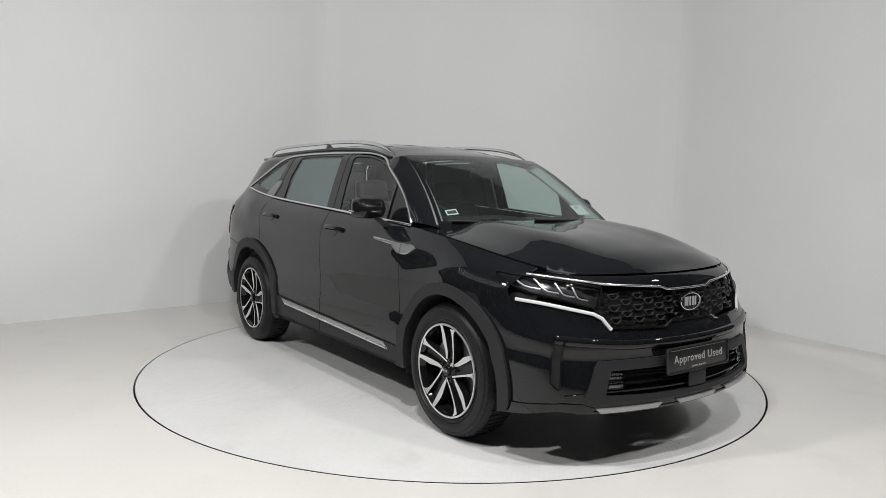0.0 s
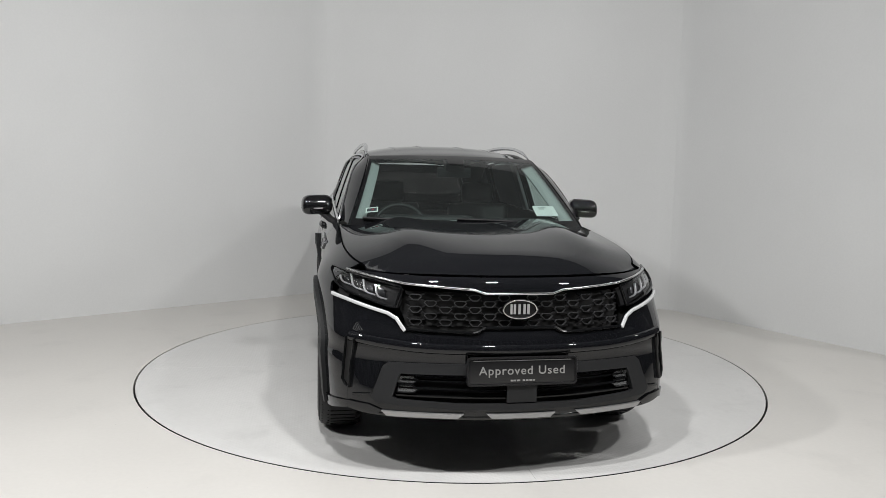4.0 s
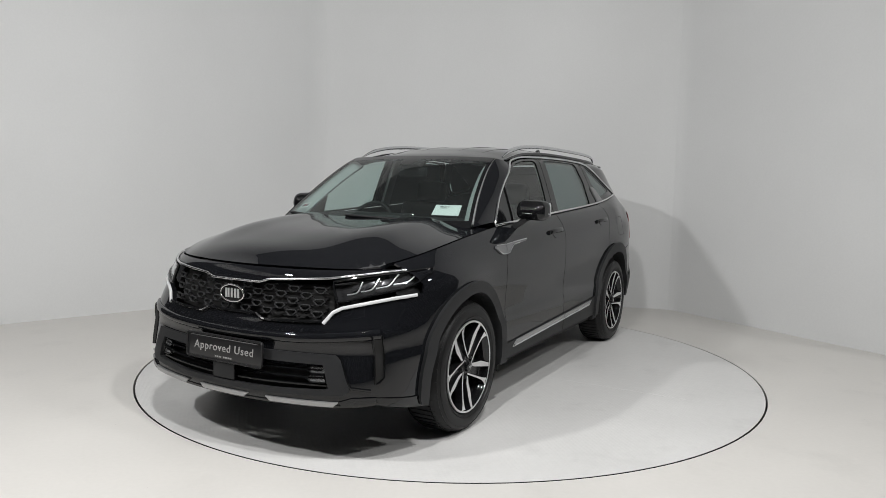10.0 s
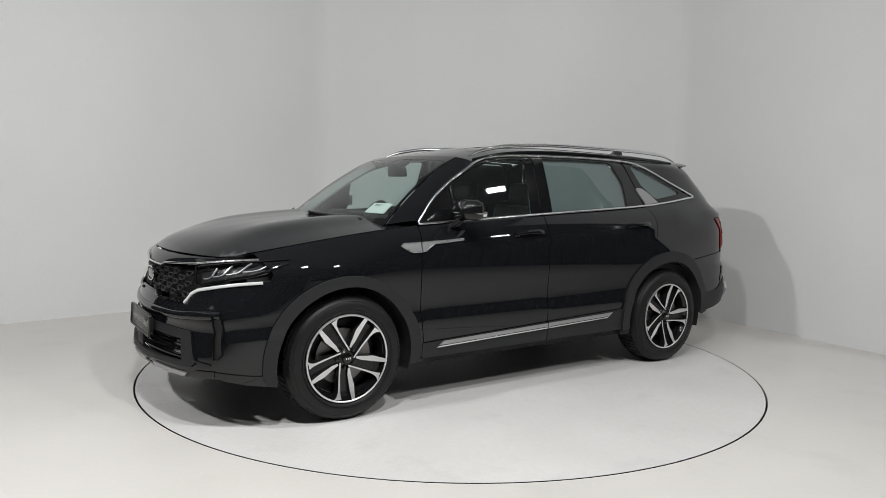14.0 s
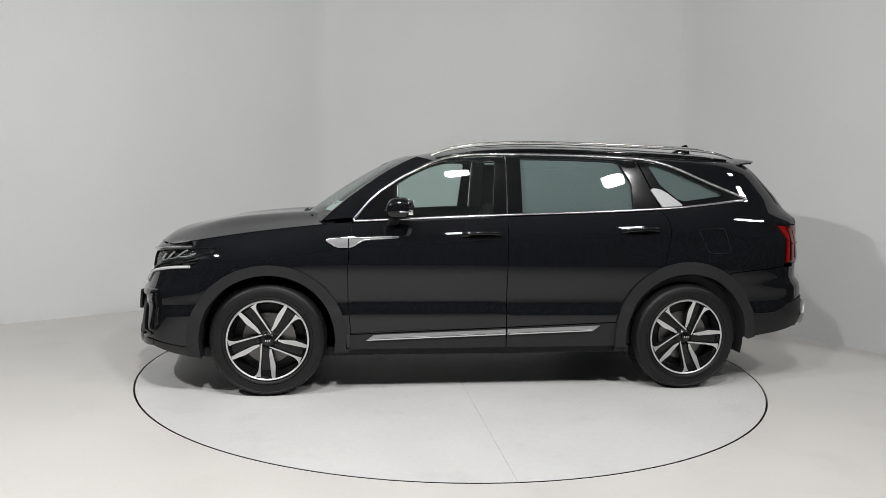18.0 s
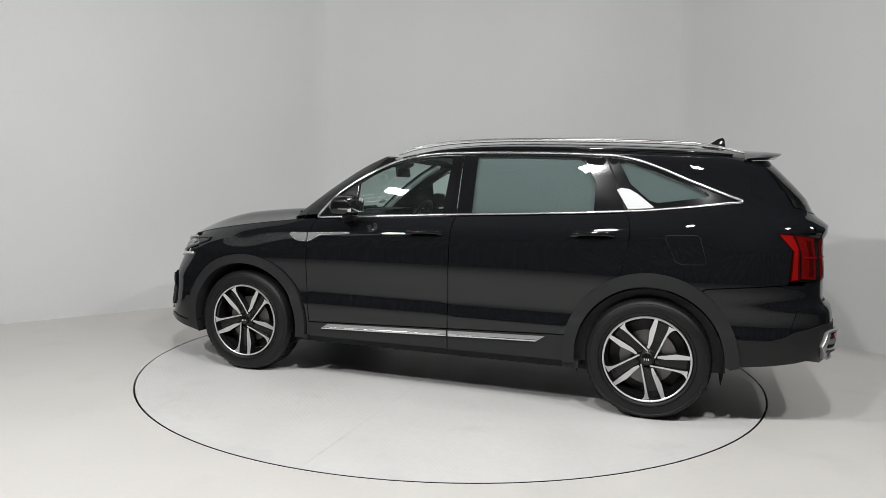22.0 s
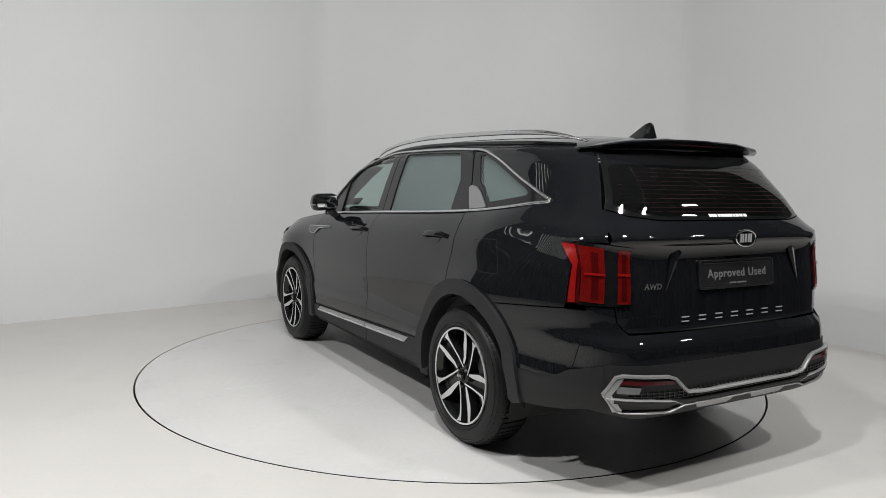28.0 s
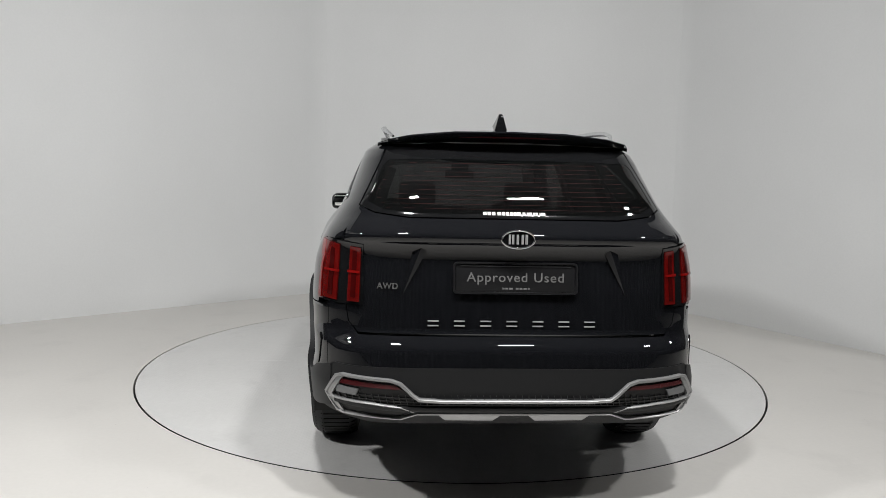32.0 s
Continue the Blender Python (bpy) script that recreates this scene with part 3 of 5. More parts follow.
def build_lamps():
    w, h = FLOOD_SIZE
    for eye, aim, watts in FLOODS:
        m = look(eye, aim)
        ob = empty("floodlight", label="white studio floodlight hanging above the camera", category="lamp", group="studio floodlights")
        ob.matrix_basis = m
        box("housing", (w + 0.05, h + 0.05, 0.07), M_FIXTURE, ob, (0, 0, 0.05), bevel=0.012)
        for s in (-1, 1):
            sweep("yoke_arm", [(s * (w / 2 + 0.04), 0, 0.05), (s * (w / 2 + 0.045), 0.12, 0.10), (s * (w / 2 - 0.05), 0.2, 0.15)], M_DARK, ob, 0.02, 0.006, up=(s, 0, 0), seg=3)
        la = bpy.data.lights.new("flood_light", "AREA")
        la.shape, la.size, la.size_y, la.energy = "RECTANGLE", w, h, watts
        la.color = (1.0, 0.995, 0.985)
        lo = new("flood_light", la)
        lo.matrix_basis = m @ Matrix.Translation((0, 0, 0.008))
    bar = sweep("lamp_truss", [(-4.8, -3.6, 4.6), (-1.0, -3.7, 4.6), (2.4, -3.7, 4.6), (4.2, -3.2, 4.6), (5.8, -1.5, 4.6)], M_DARK, None, 0.05, 0.05, up=(0, 0, 1), square=1.0)
    tagged(bar, "dark steel bar that carries the floodlights", "truss")
    # unseen glowing bars, added only to put bright streaks into the window reflections
    first = None
    for y in STREAK_ROWS:
        if first is None:
            first = empty("streak_bar", label="slim white glowing bar under the shed roof, added for reflected streaks", category="lamp", group="tube lights under the roof")
            sweep("tube", [(-6.0, 0, 0), (-2.0, 0, 0), (2.0, 0, 0)], M_STREAK, first, 0.03, 0.03, up=(0, 0, 1), square=1.0, seg=4)
            box("bar_back", (8.2, 0.05, 0.04), M_FIXTURE, first, (-2.0, 0, 0.042))
            first.matrix_basis = pose(-8.0, y, CEILING_Z - 0.08)
        else:
            copy_thing(first, pose(-8.0, y, CEILING_Z - 0.08))


def build_turntable():
    tt = empty("turntable", label="white round turntable of tread plate flush with the floor", category="turntable")
    R, gap, n = TABLE_RADIUS - 0.008, 0.0007, 48
    for q in range(4):
        a0 = q * math.pi / 2
        pts = [(gap, gap)]
        g = math.asin(gap / R)
        for i in range(n + 1):
            a = g + (math.pi / 2 - 2 * g) * i / n
            pts.append((R * math.cos(a), R * math.sin(a)))
        c, s = math.cos(a0), math.sin(a0)
        pts = [(c * x - s * y, s * x + c * y) for x, y in pts]
        k = len(pts)
        verts = [(x, y, 0.0) for x, y in pts] + [(x, y, -0.03) for x, y in pts]
        faces = [tuple(range(k)), tuple(range(2 * k - 1, k - 1, -1))] + [(i, k + i, k + (i + 1) % k, (i + 1) % k) for i in range(k)]
        part("plate", pydata("plate", verts, faces), M_TREAD, tt)
    lathe("edge_ring", [(R + 0.0006, -0.0012), (R + 0.0016, -0.0012), (R + 0.0016, -0.05), (R + 0.0006, -0.05)], M_SEAL, tt, axis="z", n=160, closed=True, label="black edge of the turntable")
    lathe("hub", [(0.0, -0.105), (0.3, -0.105), (0.3, -0.031), (0.0, -0.031)], M_UNDER, tt, axis="z", n=24)
    return tt


# ---- the car ----
F_AX, R_AX, WHEEL_R = 1.4075, -1.4075, 0.366
SEAM_F = [(0.880, 1.118), (0.898, 0.98), (0.907, 0.835), (0.902, 0.574), (0.884, 0.42)]
SEAM_B = [(-0.156, 1.181), (-0.146, 1.10), (-0.142, 0.855), (-0.142, 0.573), (-0.145, 0.42)]
SEAM_R = [(-1.224, 1.232), (-1.262, 1.19), (-1.276, 1.13), (-1.272, 1.04), (-1.250, 0.945), (-1.235, 0.86)]
DLO_TOP = [(0.868, 1.142), (0.745, 1.281), (0.62, 1.375), (0.52, 1.436), (0.332, 1.528), (0.144, 1.573), (-0.082, 1.589), (-0.613, 1.593), (-0.994, 1.586),
           (-1.20, 1.572), (-1.38, 1.522), (-1.615, 1.425), (-1.84, 1.338)]
DLO_BOT = [(0.868, 1.127), (0.513, 1.146), (-0.164, 1.182), (-0.7, 1.207), (-1.24, 1.238), (-1.55, 1.267), (-1.80, 1.300)]
DLO_TIP = [(-1.886, 1.322), (-1.892, 1.314), (-1.88, 1.308)]


def groove(x):
    return 0.408 + (0.72 - x) * 0.039


def sx(path, d):
    return [(x + d, z) for x, z in path]


def text_mesh(name, words, size, depth=0.0012, bold=0.0):
    cu = bpy.data.curves.new(name, "FONT")
    cu.body, cu.size, cu.extrude, cu.align_x, cu.align_y = words, size, depth, "CENTER", "CENTER"
    cu.space_character, cu.offset = 1.12, bold
    ob = bpy.data.objects.new(name, cu)
    scene.collection.objects.link(ob)
    me = bpy.data.meshes.new_from_object(ob.evaluated_get(bpy.context.evaluated_depsgraph_get()))
    bpy.data.objects.remove(ob)
    return me


def placed(me, m):
    me.transform(m)
    return me


def build_wheel(car, x, y, left, turn):
    """An alloy wheel: tyre, rim, five pairs of a broad and a narrow spoke, hub cap, nuts, brake disc, caliper."""
    s = 1 if left else -1
    wh = new("wheel")
    wh.parent = car
    wh.matrix_basis = pose(x, 0, WHEEL_R, 0, 0, 0) @ Matrix.Translation((0, s * y, 0)) @ pose(0, 0, 0, 0, 0, 0 if left else 180)
    # local: y points outward; outer face at 0
    prof = [(0.252, -0.212), (0.275, -0.226), (0.315, -0.232), (0.345, -0.224), (0.3625, -0.20), (0.3665, -0.16), (0.3675, -0.115), (0.3665, -0.06), (0.362, -0.03),
            (0.347, -0.008), (0.330, 0.001), (0.312, 0.006), (0.292, 0.006), (0.276, 0.001), (0.266, -0.006), (0.262, -0.014), (0.252, -0.02)]
    tyre = lathe("tyre", prof, M_RUBBER, wh, n=72, closed=True, label="black rubber tyre")
    for r, w in ((0.336, 0.003), (0.283, 0.004)):
        lathe("sidewall_rib", [(r - w, 0.0), (r, 0.009 if r < 0.3 else 0.002), (r + w, 0.0), (r, -0.006)], M_RUBBER, tyre, n=72, closed=True)
    # tread blocks on both shoulders
    verts, faces = [], []
    for i in range(64):
        for (o0, o1, r0, r1) in ((-0.052, -0.012, 0.3655, 0.3505), (-0.19, -0.06, 0.369, 0.369), (-0.222, -0.198, 0.354, 0.364)):
            a0, a1 = 2 * math.pi * i / 64, 2 * math.pi * (i + 0.72) / 64
            k = len(verts)
            for lift in (-0.006, 0.003):
                for a, o, r in ((a0, o0, r0), (a1, o0, r0), (a1, o1, r1), (a0, o1, r1)):
                    rr = r + lift
                    verts.append((rr * math.cos(a), o, rr * math.sin(a)))
            faces += [tuple(k + j for j in f) for f in ((4, 5, 6, 7), (0, 4, 7, 3), (1, 2, 6, 5), (0, 1, 5, 4), (3, 7, 6, 2))]
    tagged(part("tread", pydata("tread", verts, faces), M_RUBBER, tyre), kind="stuff")
    rim = lathe("rim", [(0.2605, -0.006), (0.2585, 0.001), (0.2525, 0.002), (0.2485, -0.0005)], M_ALLOY, wh, n=72, label="bright machined rim edge")
    lathe("rim_lip", [(0.2486, -0.0006), (0.246, -0.010), (0.240, -0.020), (0.232, -0.030), (0.229, -0.05)], M_GLOSS, rim, n=72, label="gloss black inner lip")
    lathe("barrel", [(0.258, -0.012), (0.2355, -0.034), (0.228, -0.06), (0.222, -0.13), (0.228, -0.20), (0.2575, -0.21), (0.2575, -0.01)], M_RIMDARK, rim, n=48)
    lathe("backing", [(0.222, -0.115), (0.0, -0.12)], M_DARK, wh, n=32)
    lathe("brake_disc", [(0.075, -0.085), (0.165, -0.085), (0.165, -0.11), (0.075, -0.11)], M_DISC, wh, n=40, closed=True, label="grey steel brake disc")
    verts, faces = [], []
    for j in range(9):
        a = radians((150 if left else 30) - 34 + 68 * j / 8)
        for r, o in ((0.095, -0.115), (0.172, -0.115), (0.172, -0.062), (0.095, -0.068)):
            verts.append((r * math.cos(a), o, r * math.sin(a)))
    for j in range(8):
        for k in range(4):
            faces.append((j * 4 + k, j * 4 + (k + 1) % 4, j * 4 + 4 + (k + 1) % 4, j * 4 + 4 + k))
    faces += [(0, 1, 2, 3), (35, 34, 33, 32)]
    part("caliper", pydata("caliper", verts, faces, 30), M_DISC, wh, "grey brake caliper")
    lathe("hub", [(0.0, -0.018), (0.036, -0.018), (0.046, -0.026), (0.068, -0.045), (0.075, -0.09)], M_RIMDARK, wh, n=32)

    def spoke(name, cross, mat_face):
        """One spoke from sections of radius, lateral range and height, dark below and bright on its face."""
        n = len(cross)
        v, f = [], []
        for r, l0, l1, h in cross:
            v += [(r, h, l0), (r, h, l1)]
        top = [(2 * i, 2 * i + 1, 2 * i + 3, 2 * i + 2) for i in range(n - 1)]
        v2 = list(v)
        for r, l0, l1, h in cross:
            v2 += [(r, h - 0.045, l0 - 0.004), (r, h - 0.045, l1 + 0.004)]
        o = 2 * n
        sides = []
        for i in range(n - 1):
            sides += [(2 * i, 2 * i + 2, o + 2 * i + 2, o + 2 * i), (2 * i + 1, o + 2 * i + 1, o + 2 * i + 3, 2 * i + 3)]
        low = [(o + 2 * i, o + 2 * i + 2, o + 2 * i + 3, o + 2 * i + 1) for i in range(n - 1)]
        me = bpy.data.meshes.new(name)
        me.from_pydata(v2, [], top + sides + low)
        me.materials.append(mat_face)
        me.materials.append(M_RIMDARK)
        for i, p in enumerate(me.polygons):
            p.material_index = 0 if i < len(top) else 1
        bm = bmesh.new()
        bm.from_mesh(me)
        bmesh.ops.recalc_face_normals(bm, faces=bm.faces)
        bm.to_mesh(me)
        bm.free()
        return me

    broad = spoke("broad_spoke", [(0.060, -0.026, -0.014, -0.024), (0.10, -0.037, -0.0135, -0.024), (0.155, -0.056, -0.0235, -0.018), (0.168, -0.0585, -0.0255, -0.0165), (0.20, -0.060, -0.032, -0.012), (0.238, -0.0625, -0.040, -0.003), (0.243, -0.063, -0.041, -0.001)], M_ALLOY)
    slim = spoke("slim_spoke", [(0.026, 0.0345, 0.0435, -0.022), (0.10, 0.034, 0.0435, -0.022), (0.175, 0.033, 0.0445, -0.015), (0.205, 0.032, 0.048, -0.010), (0.225, 0.030, 0.058, -0.005), (0.239, 0.026, 0.075, -0.001)], M_ALLOY)
    web = spoke("spoke_web", [(0.05, -0.012, 0.034, -0.036), (0.12, -0.018, 0.034, -0.040), (0.2, -0.034, 0.033, -0.040), (0.236, -0.040, 0.031, -0.034)], M_RIMDARK)
    for i in range(5):
        rot = pose(0, 0, 0, 0, -(turn + 72 * i), 0)
        for nm, me in (("broad_spoke", broad), ("slim_spoke", slim), ("spoke_web", web)):
            ob = part(nm, me, None, wh)
            ob.matrix_basis = rot if left else rot
        a = radians(turn + 72 * i + 8)
        lathe("wheel_nut", [(0.0, -0.004), (0.008, -0.005), (0.0105, -0.012), (0.0105, -0.03)], M_HEXNUT, wh, n=8, at=(0.060 * math.cos(a), -0.012, 0.060 * math.sin(a)))
    cap = lathe("hub_cap", [(0.0, 0.0), (0.022, -0.001), (0.029, -0.004), (0.031, -0.014)], M_GLOSS, wh, n=32, label="black hub cap with a bright mark")
    for k, w in ((-0.012, 0.006), (0.0, 0.005), (0.012, 0.006)):
        box("mark", (w, 0.0015, 0.012), M_BRIGHT, cap, (k, 0.0, 0))
    return wh


def build_badge(parent, at, rot, wide):
    """An oval badge: bright rim, black field and plain bright bars."""
    ob = new("badge")
    ob.parent = parent
    ob.matrix_basis = pose(*at, *rot)
    n = 40
    # local: x across, y up, z out
    ring = [(wide / 2 * math.cos(2 * math.pi * i / n), wide * 0.27 * math.sin(2 * math.pi * i / n), 0.004) for i in range(n)]
    sweep("badge_rim", ring, M_BRIGHT, ob, 0.008, 0.009, up=(0, 0, 1), closed=True, seg=4, label="bright oval rim")
    verts = [(0.97 * x, 0.97 * y, 0.002) for x, y, _ in ring] + [(x, y, -0.02) for x, y, _ in ring]
    faces = [tuple(range(n))] + [(i, n + i, n + (i + 1) % n, (i + 1) % n) for i in range(n)]
    part("badge_field", pydata("badge_field", verts, faces), M_GLOSS, ob)
    for dx, w in ((-0.26, 0.065), (-0.16, 0.07), (-0.02, 0.07), (0.13, 0.07), (0.25, 0.075)):
        box("badge_bar", (wide * w, wide * 0.29, 0.005), M_SILVER, ob, (dx * wide, 0, 0.004), bevel=0.001)
    return ob


def build_plate(parent, at, rot, small):
    """A black dealer plate in a raised frame, with white words and a line of illegible small print."""
    ob = new("number_plate")
    ob.parent = parent
    ob["label"] = "black dealer plate with white lettering in a raised frame"
    ob.matrix_basis = pose(*at, *rot)
    w, h = 0.52, 0.125
    box("plate_face", (w - 0.012, h - 0.012, 0.004), M_PLATE, ob, (0, 0, 0.004), bevel=0.001)
    fr = [(-w / 2, -h / 2, 0.004), (w / 2, -h / 2, 0.004), (w / 2, h / 2, 0.004), (-w / 2, h / 2, 0.004)]
    rounded = []
    for sx_, sy_, a0 in ((1, -1, -90), (1, 1, 0), (-1, 1, 90), (-1, -1, 180)):
        rounded += [(sx_ * (w / 2 - 0.014) + 0.014 * math.cos(radians(a0 + k * 22.5)), sy_ * (h / 2 - 0.014) + 0.014 * math.sin(radians(a0 + k * 22.5)), 0.004) for k in range(5)]
    sweep("plate_frame", rounded, M_PLATE, ob, 0.010, 0.016, up=(0, 0, 1), closed=True, seg=4)
    for word, x, wide in (("Approved", -0.078, 0.256), ("Used", 0.141, 0.126)):
        me = text_mesh("lettering", word, 0.055, bold=0.0003)
        xs = [v.co.x for v in me.vertices]
        placed(me, Matrix.Scale(wide / (max(xs) - min(xs)), 4, (1, 0, 0)))
        part("lettering", placed(me, pose(x, 0.002, 0.0068)), M_LETTERGREY if small else M_LETTER, ob, "grey lettering" if small else "white lettering")
    for i, (x, wd) in enumerate(((-0.052, 0.01), (-0.038, 0.012), (-0.02, 0.016), (0.006, 0.012), (0.022, 0.012), (0.04, 0.014), (0.055, 0.008))):
        box("small_print", (wd, 0.0075, 0.001), M_LETTERGREY if small else M_LETTER, ob, (x, -0.043, 0.0066))
    box("plate_lip", (w - 0.05, 0.003, 0.003), M_SATIN if not small else M_HEX, ob, (0, h / 2 - 0.012, 0.0075))
    return ob


def build_sides(car):
    gap = 0.0028
    # fenders
    x_lo = [p for p in arc(F_AX, 0.365, 0.492, 40, 176, 26, 0.482)]
    top = [(x, float(BELT(x)) - 0.004) for x in np.linspace(0.886, 1.90, 14)]
    fend = sx(SEAM_F[::-1], gap) + top + [(1.885, 0.955), (1.835, 0.875), (1.868, 0.80), (1.815, 0.715)] + x_lo + [(0.905, 0.31), (0.888, 0.31)]
    fenders = panel("fender", side, fend, M_PAINT, car, mirror=True, step=0.045, label="glossy black front wing")
    # doors
    fd_top = [(x, float(BELT(x)) - 0.012) for x in np.linspace(-0.153, 0.878, 14)]
    fd = fd_top + sx(SEAM_F[1:], -gap) + [(0.88, groove(0.88)), (-0.1415, groove(-0.14))] + sx(SEAM_B[::-1], gap)[1:-1]
    fdoor = panel("front_door", side, fd, M_PAINT, car, mirror=True, step=0.05, label="glossy black front door")
    rd_top = [(x, float(BELT(x)) - 0.012) for x in np.linspace(-1.222, -0.160, 14)]
    r_arc = arc(R_AX, 0.37, 0.503, 70, -4, 16, 0.512)
    rd = rd_top + sx(SEAM_B[1:-1], -gap) + [(-0.1475, groove(-0.15)), (-0.93, groove(-0.93))] + r_arc[::-1][1:] + sx(SEAM_R[::-1], gap)
    rdoor = panel("rear_door", side, rd, M_PAINT, car, mirror=True, step=0.05, label="glossy black rear door")
    # quarter panel with the roof side above the windows and the rear pillar
    zs = np.linspace(1.555, 1.24, 9)
    yb = table([(1.2, 0.715), (1.3, 0.665), (1.45, 0.60), (1.56, 0.55)], 0.03)
    dpil = [(float(rear_x(float(yb(z)), z)), float(z)) for z in zs]
    roofline = [(x, float(ROOF_C(x)) - 0.069) for x in np.linspace(0.36, -1.90, 24)]
    lamp_edge = [(float(rear_x(0.719, 1.19)), 1.19), (float(rear_x(0.730, 1.146)), 1.146), (-2.105, 1.140), (-2.165, 1.06), (-2.155, 0.872)]
    q_arc = arc(R_AX, 0.37, 0.503, 124, 68, 12, 0.512)
    q = SEAM_R[::-1]
    quarter = [(x - gap, z) for x, z in q] + [(x, z - 0.010) for x, z in DLO_BOT[4:]] + DLO_TIP[::-1] + [(x, z + 0.006) for x, z in spline(DLO_TOP[4:], 4)[::-1]] + roofline + dpil + lamp_edge + [(-2.148, 0.852), (-1.93, 0.832), (-1.72, 0.812)] + q_arc
    quarters = panel("quarter_panel", side, quarter, M_PAINT, car, mirror=True, step=0.045, label="glossy black rear quarter panel and roof side")
    # front pillar
    A = [(x, float(half_width(x, z + 0.008)), z + 0.008) for x, z in spline(DLO_TOP[:5], 5)]
    zz = np.linspace(1.125, 1.562, len(A))
    ye = table([(1.1, 0.765), (1.3, 0.686), (1.57, 0.586)], 0.03)
    B = [tuple(screen(np.array(float(ye(z))), np.array(z))) for z in zz]
    loft("front_pillar", A, B, M_PAINT, car, bulge=0.006, out=(0.5, 0.7, 0.6))
    # glass and window frames
    ft = [(x, z - 0.008) for x, z in spline(DLO_TOP, 4)]
    upper = [p for p in ft if p[0] > -0.16][::-1]
    frame_out = [(-0.153, 1.585)] + [p for p in upper if p[0] < 0.86] + [(0.855, 1.133), (0.513, 1.150), (-0.15, 1.186)]
    pane_f = [(-0.081, 1.535), (-0.076, 1.552), (-0.062, 1.563), (-0.04, 1.567), (0.10, 1.563), (0.235, 1.540), (0.37, 1.497), (0.50, 1.428), (0.62, 1.352), (0.72, 1.275), (0.80, 1.180), (0.81, 1.150), (0.70, 1.149), (0.513, 1.157), (-0.055, 1.187)]
    panel("window_frame", side, frame_out, M_GLOSS, tuple(fdoor), offset=-0.004, mirror=True, step=0.06, holes=[pane_f], thick=0.012)
    panel("window", side, pane_f, M_GLASS, tuple(fdoor), offset=-0.010, mirror=True, step=0.06, thick=0.004, label="clear green-tinted side window")
    ribbon("window_divider", side, [(0.585, 1.150), (0.588, 1.372)], M_GLOSS, tuple(fdoor), 0.016, 0.012, -0.004, mirror=True)
    up_r = [p for p in ft if -1.09 < p[0] < -0.16]
    rear_frame = [(-0.161, 1.585)] + up_r + [(-1.07, 1.572), (-1.10, 1.55), (-1.165, 1.41), (-1.232, 1.244), (-0.7, 1.213), (-0.158, 1.187)]
    pane_r = [(-0.258, 1.575), (-0.6, 1.578), (-0.925, 1.571), (-0.965, 1.55), (-1.03, 1.44), (-1.046, 1.41), (-1.046, 1.231), (-0.7, 1.214), (-0.258, 1.192)]
    panel("window_frame", side, rear_frame, M_GLOSS, tuple(rdoor), offset=-0.004, mirror=True, step=0.06, holes=[pane_r], thick=0.012)
    panel("window", side, pane_r, M_PRIV, tuple(rdoor), offset=-0.010, mirror=True, step=0.06, thick=0.004, label="dark privacy side window")
    panel("sun_blind", side, pane_r, M_BLIND, tuple(rdoor), offset=-0.030, mirror=True, step=0.06, thick=0.003, label="grey mesh sun blind drawn up behind the window")
    q_up = [p for p in ft if p[0] < -1.12]
    q_frame = [(-1.10, 1.571)] + q_up + [(-1.872, 1.318), (-1.80, 1.306), (-1.55, 1.272), (-1.245, 1.245), (-1.18, 1.40), (-1.112, 1.55)]
    pane_q = [(-1.175, 1.545), (-1.22, 1.55), (-1.34, 1.510), (-1.52, 1.437), (-1.69, 1.366), (-1.712, 1.35), (-1.70, 1.336), (-1.42, 1.295), (-1.37, 1.31), (-1.255, 1.405)]
    panel("quarter_window_frame", side, q_frame, M_GLOSS, tuple(quarters), offset=-0.004, mirror=True, step=0.05, holes=[pane_q], thick=0.012)
    panel("quarter_window", side, pane_q, M_PRIV, tuple(quarters), offset=-0.008, mirror=True, step=0.05, thick=0.004, label="dark privacy quarter window")
    panel("sun_blind", side, pane_q, M_BLIND, tuple(quarters), offset=-0.028, mirror=True, step=0.05, thick=0.003, label="grey mesh blind behind the quarter window")
    panel("silver_fin", side, [(-1.176, 1.366), (-1.20, 1.378), (-1.25, 1.372), (-1.30, 1.345), (-1.40, 1.268), (-1.395, 1.262), (-1.252, 1.248)], M_SATIN, tuple(quarters), offset=0.006, mirror=True, step=0.04, thick=0.012, label="satin silver fin at the rear pillar")
    # bright window surround
    loop = [(x, z) for x, z in spline(DLO_TOP, 5)] + spline([DLO_TOP[-1]] + DLO_TIP + [DLO_BOT[-1]], 4)[1:-1] + [(x, z) for x, z in spline(DLO_BOT, 4)[::-1]]
    ribbon("window_surround", side, loop, M_CHROME, car, 0.0165, 0.014, 0.002, mirror=True, closed=True, label="satin chrome window surround")
    # sill cladding, its bright strip
    cl_f = [(0.889, 0.300), (0.889, groove(0.88) - 0.008)] + [(x, groove(x) - 0.008) for x in np.linspace(0.8, -0.12, 8)] + [(-0.142, groove(-0.14) - 0.008), (-0.142, 0.304)]
    cl_r = [(-0.149, 0.304), (-0.149, groove(-0.15) - 0.008)] + [(x, groove(x) - 0.008) for x in np.linspace(-0.3, -0.9, 6)] + [(-0.925, groove(-0.925) - 0.008), (-0.935, 0.38), (-0.95, 0.306)]
    panel("sill_cladding", side, cl_f, M_CLAD, tuple(fdoor), offset=0.004, mirror=True, step=0.05, thick=0.03, label="matt dark grey sill cladding")
    panel("sill_cladding", side, cl_r, M_CLAD, tuple(rdoor), offset=0.004, mirror=True, step=0.05, thick=0.03, label="matt dark grey sill cladding")
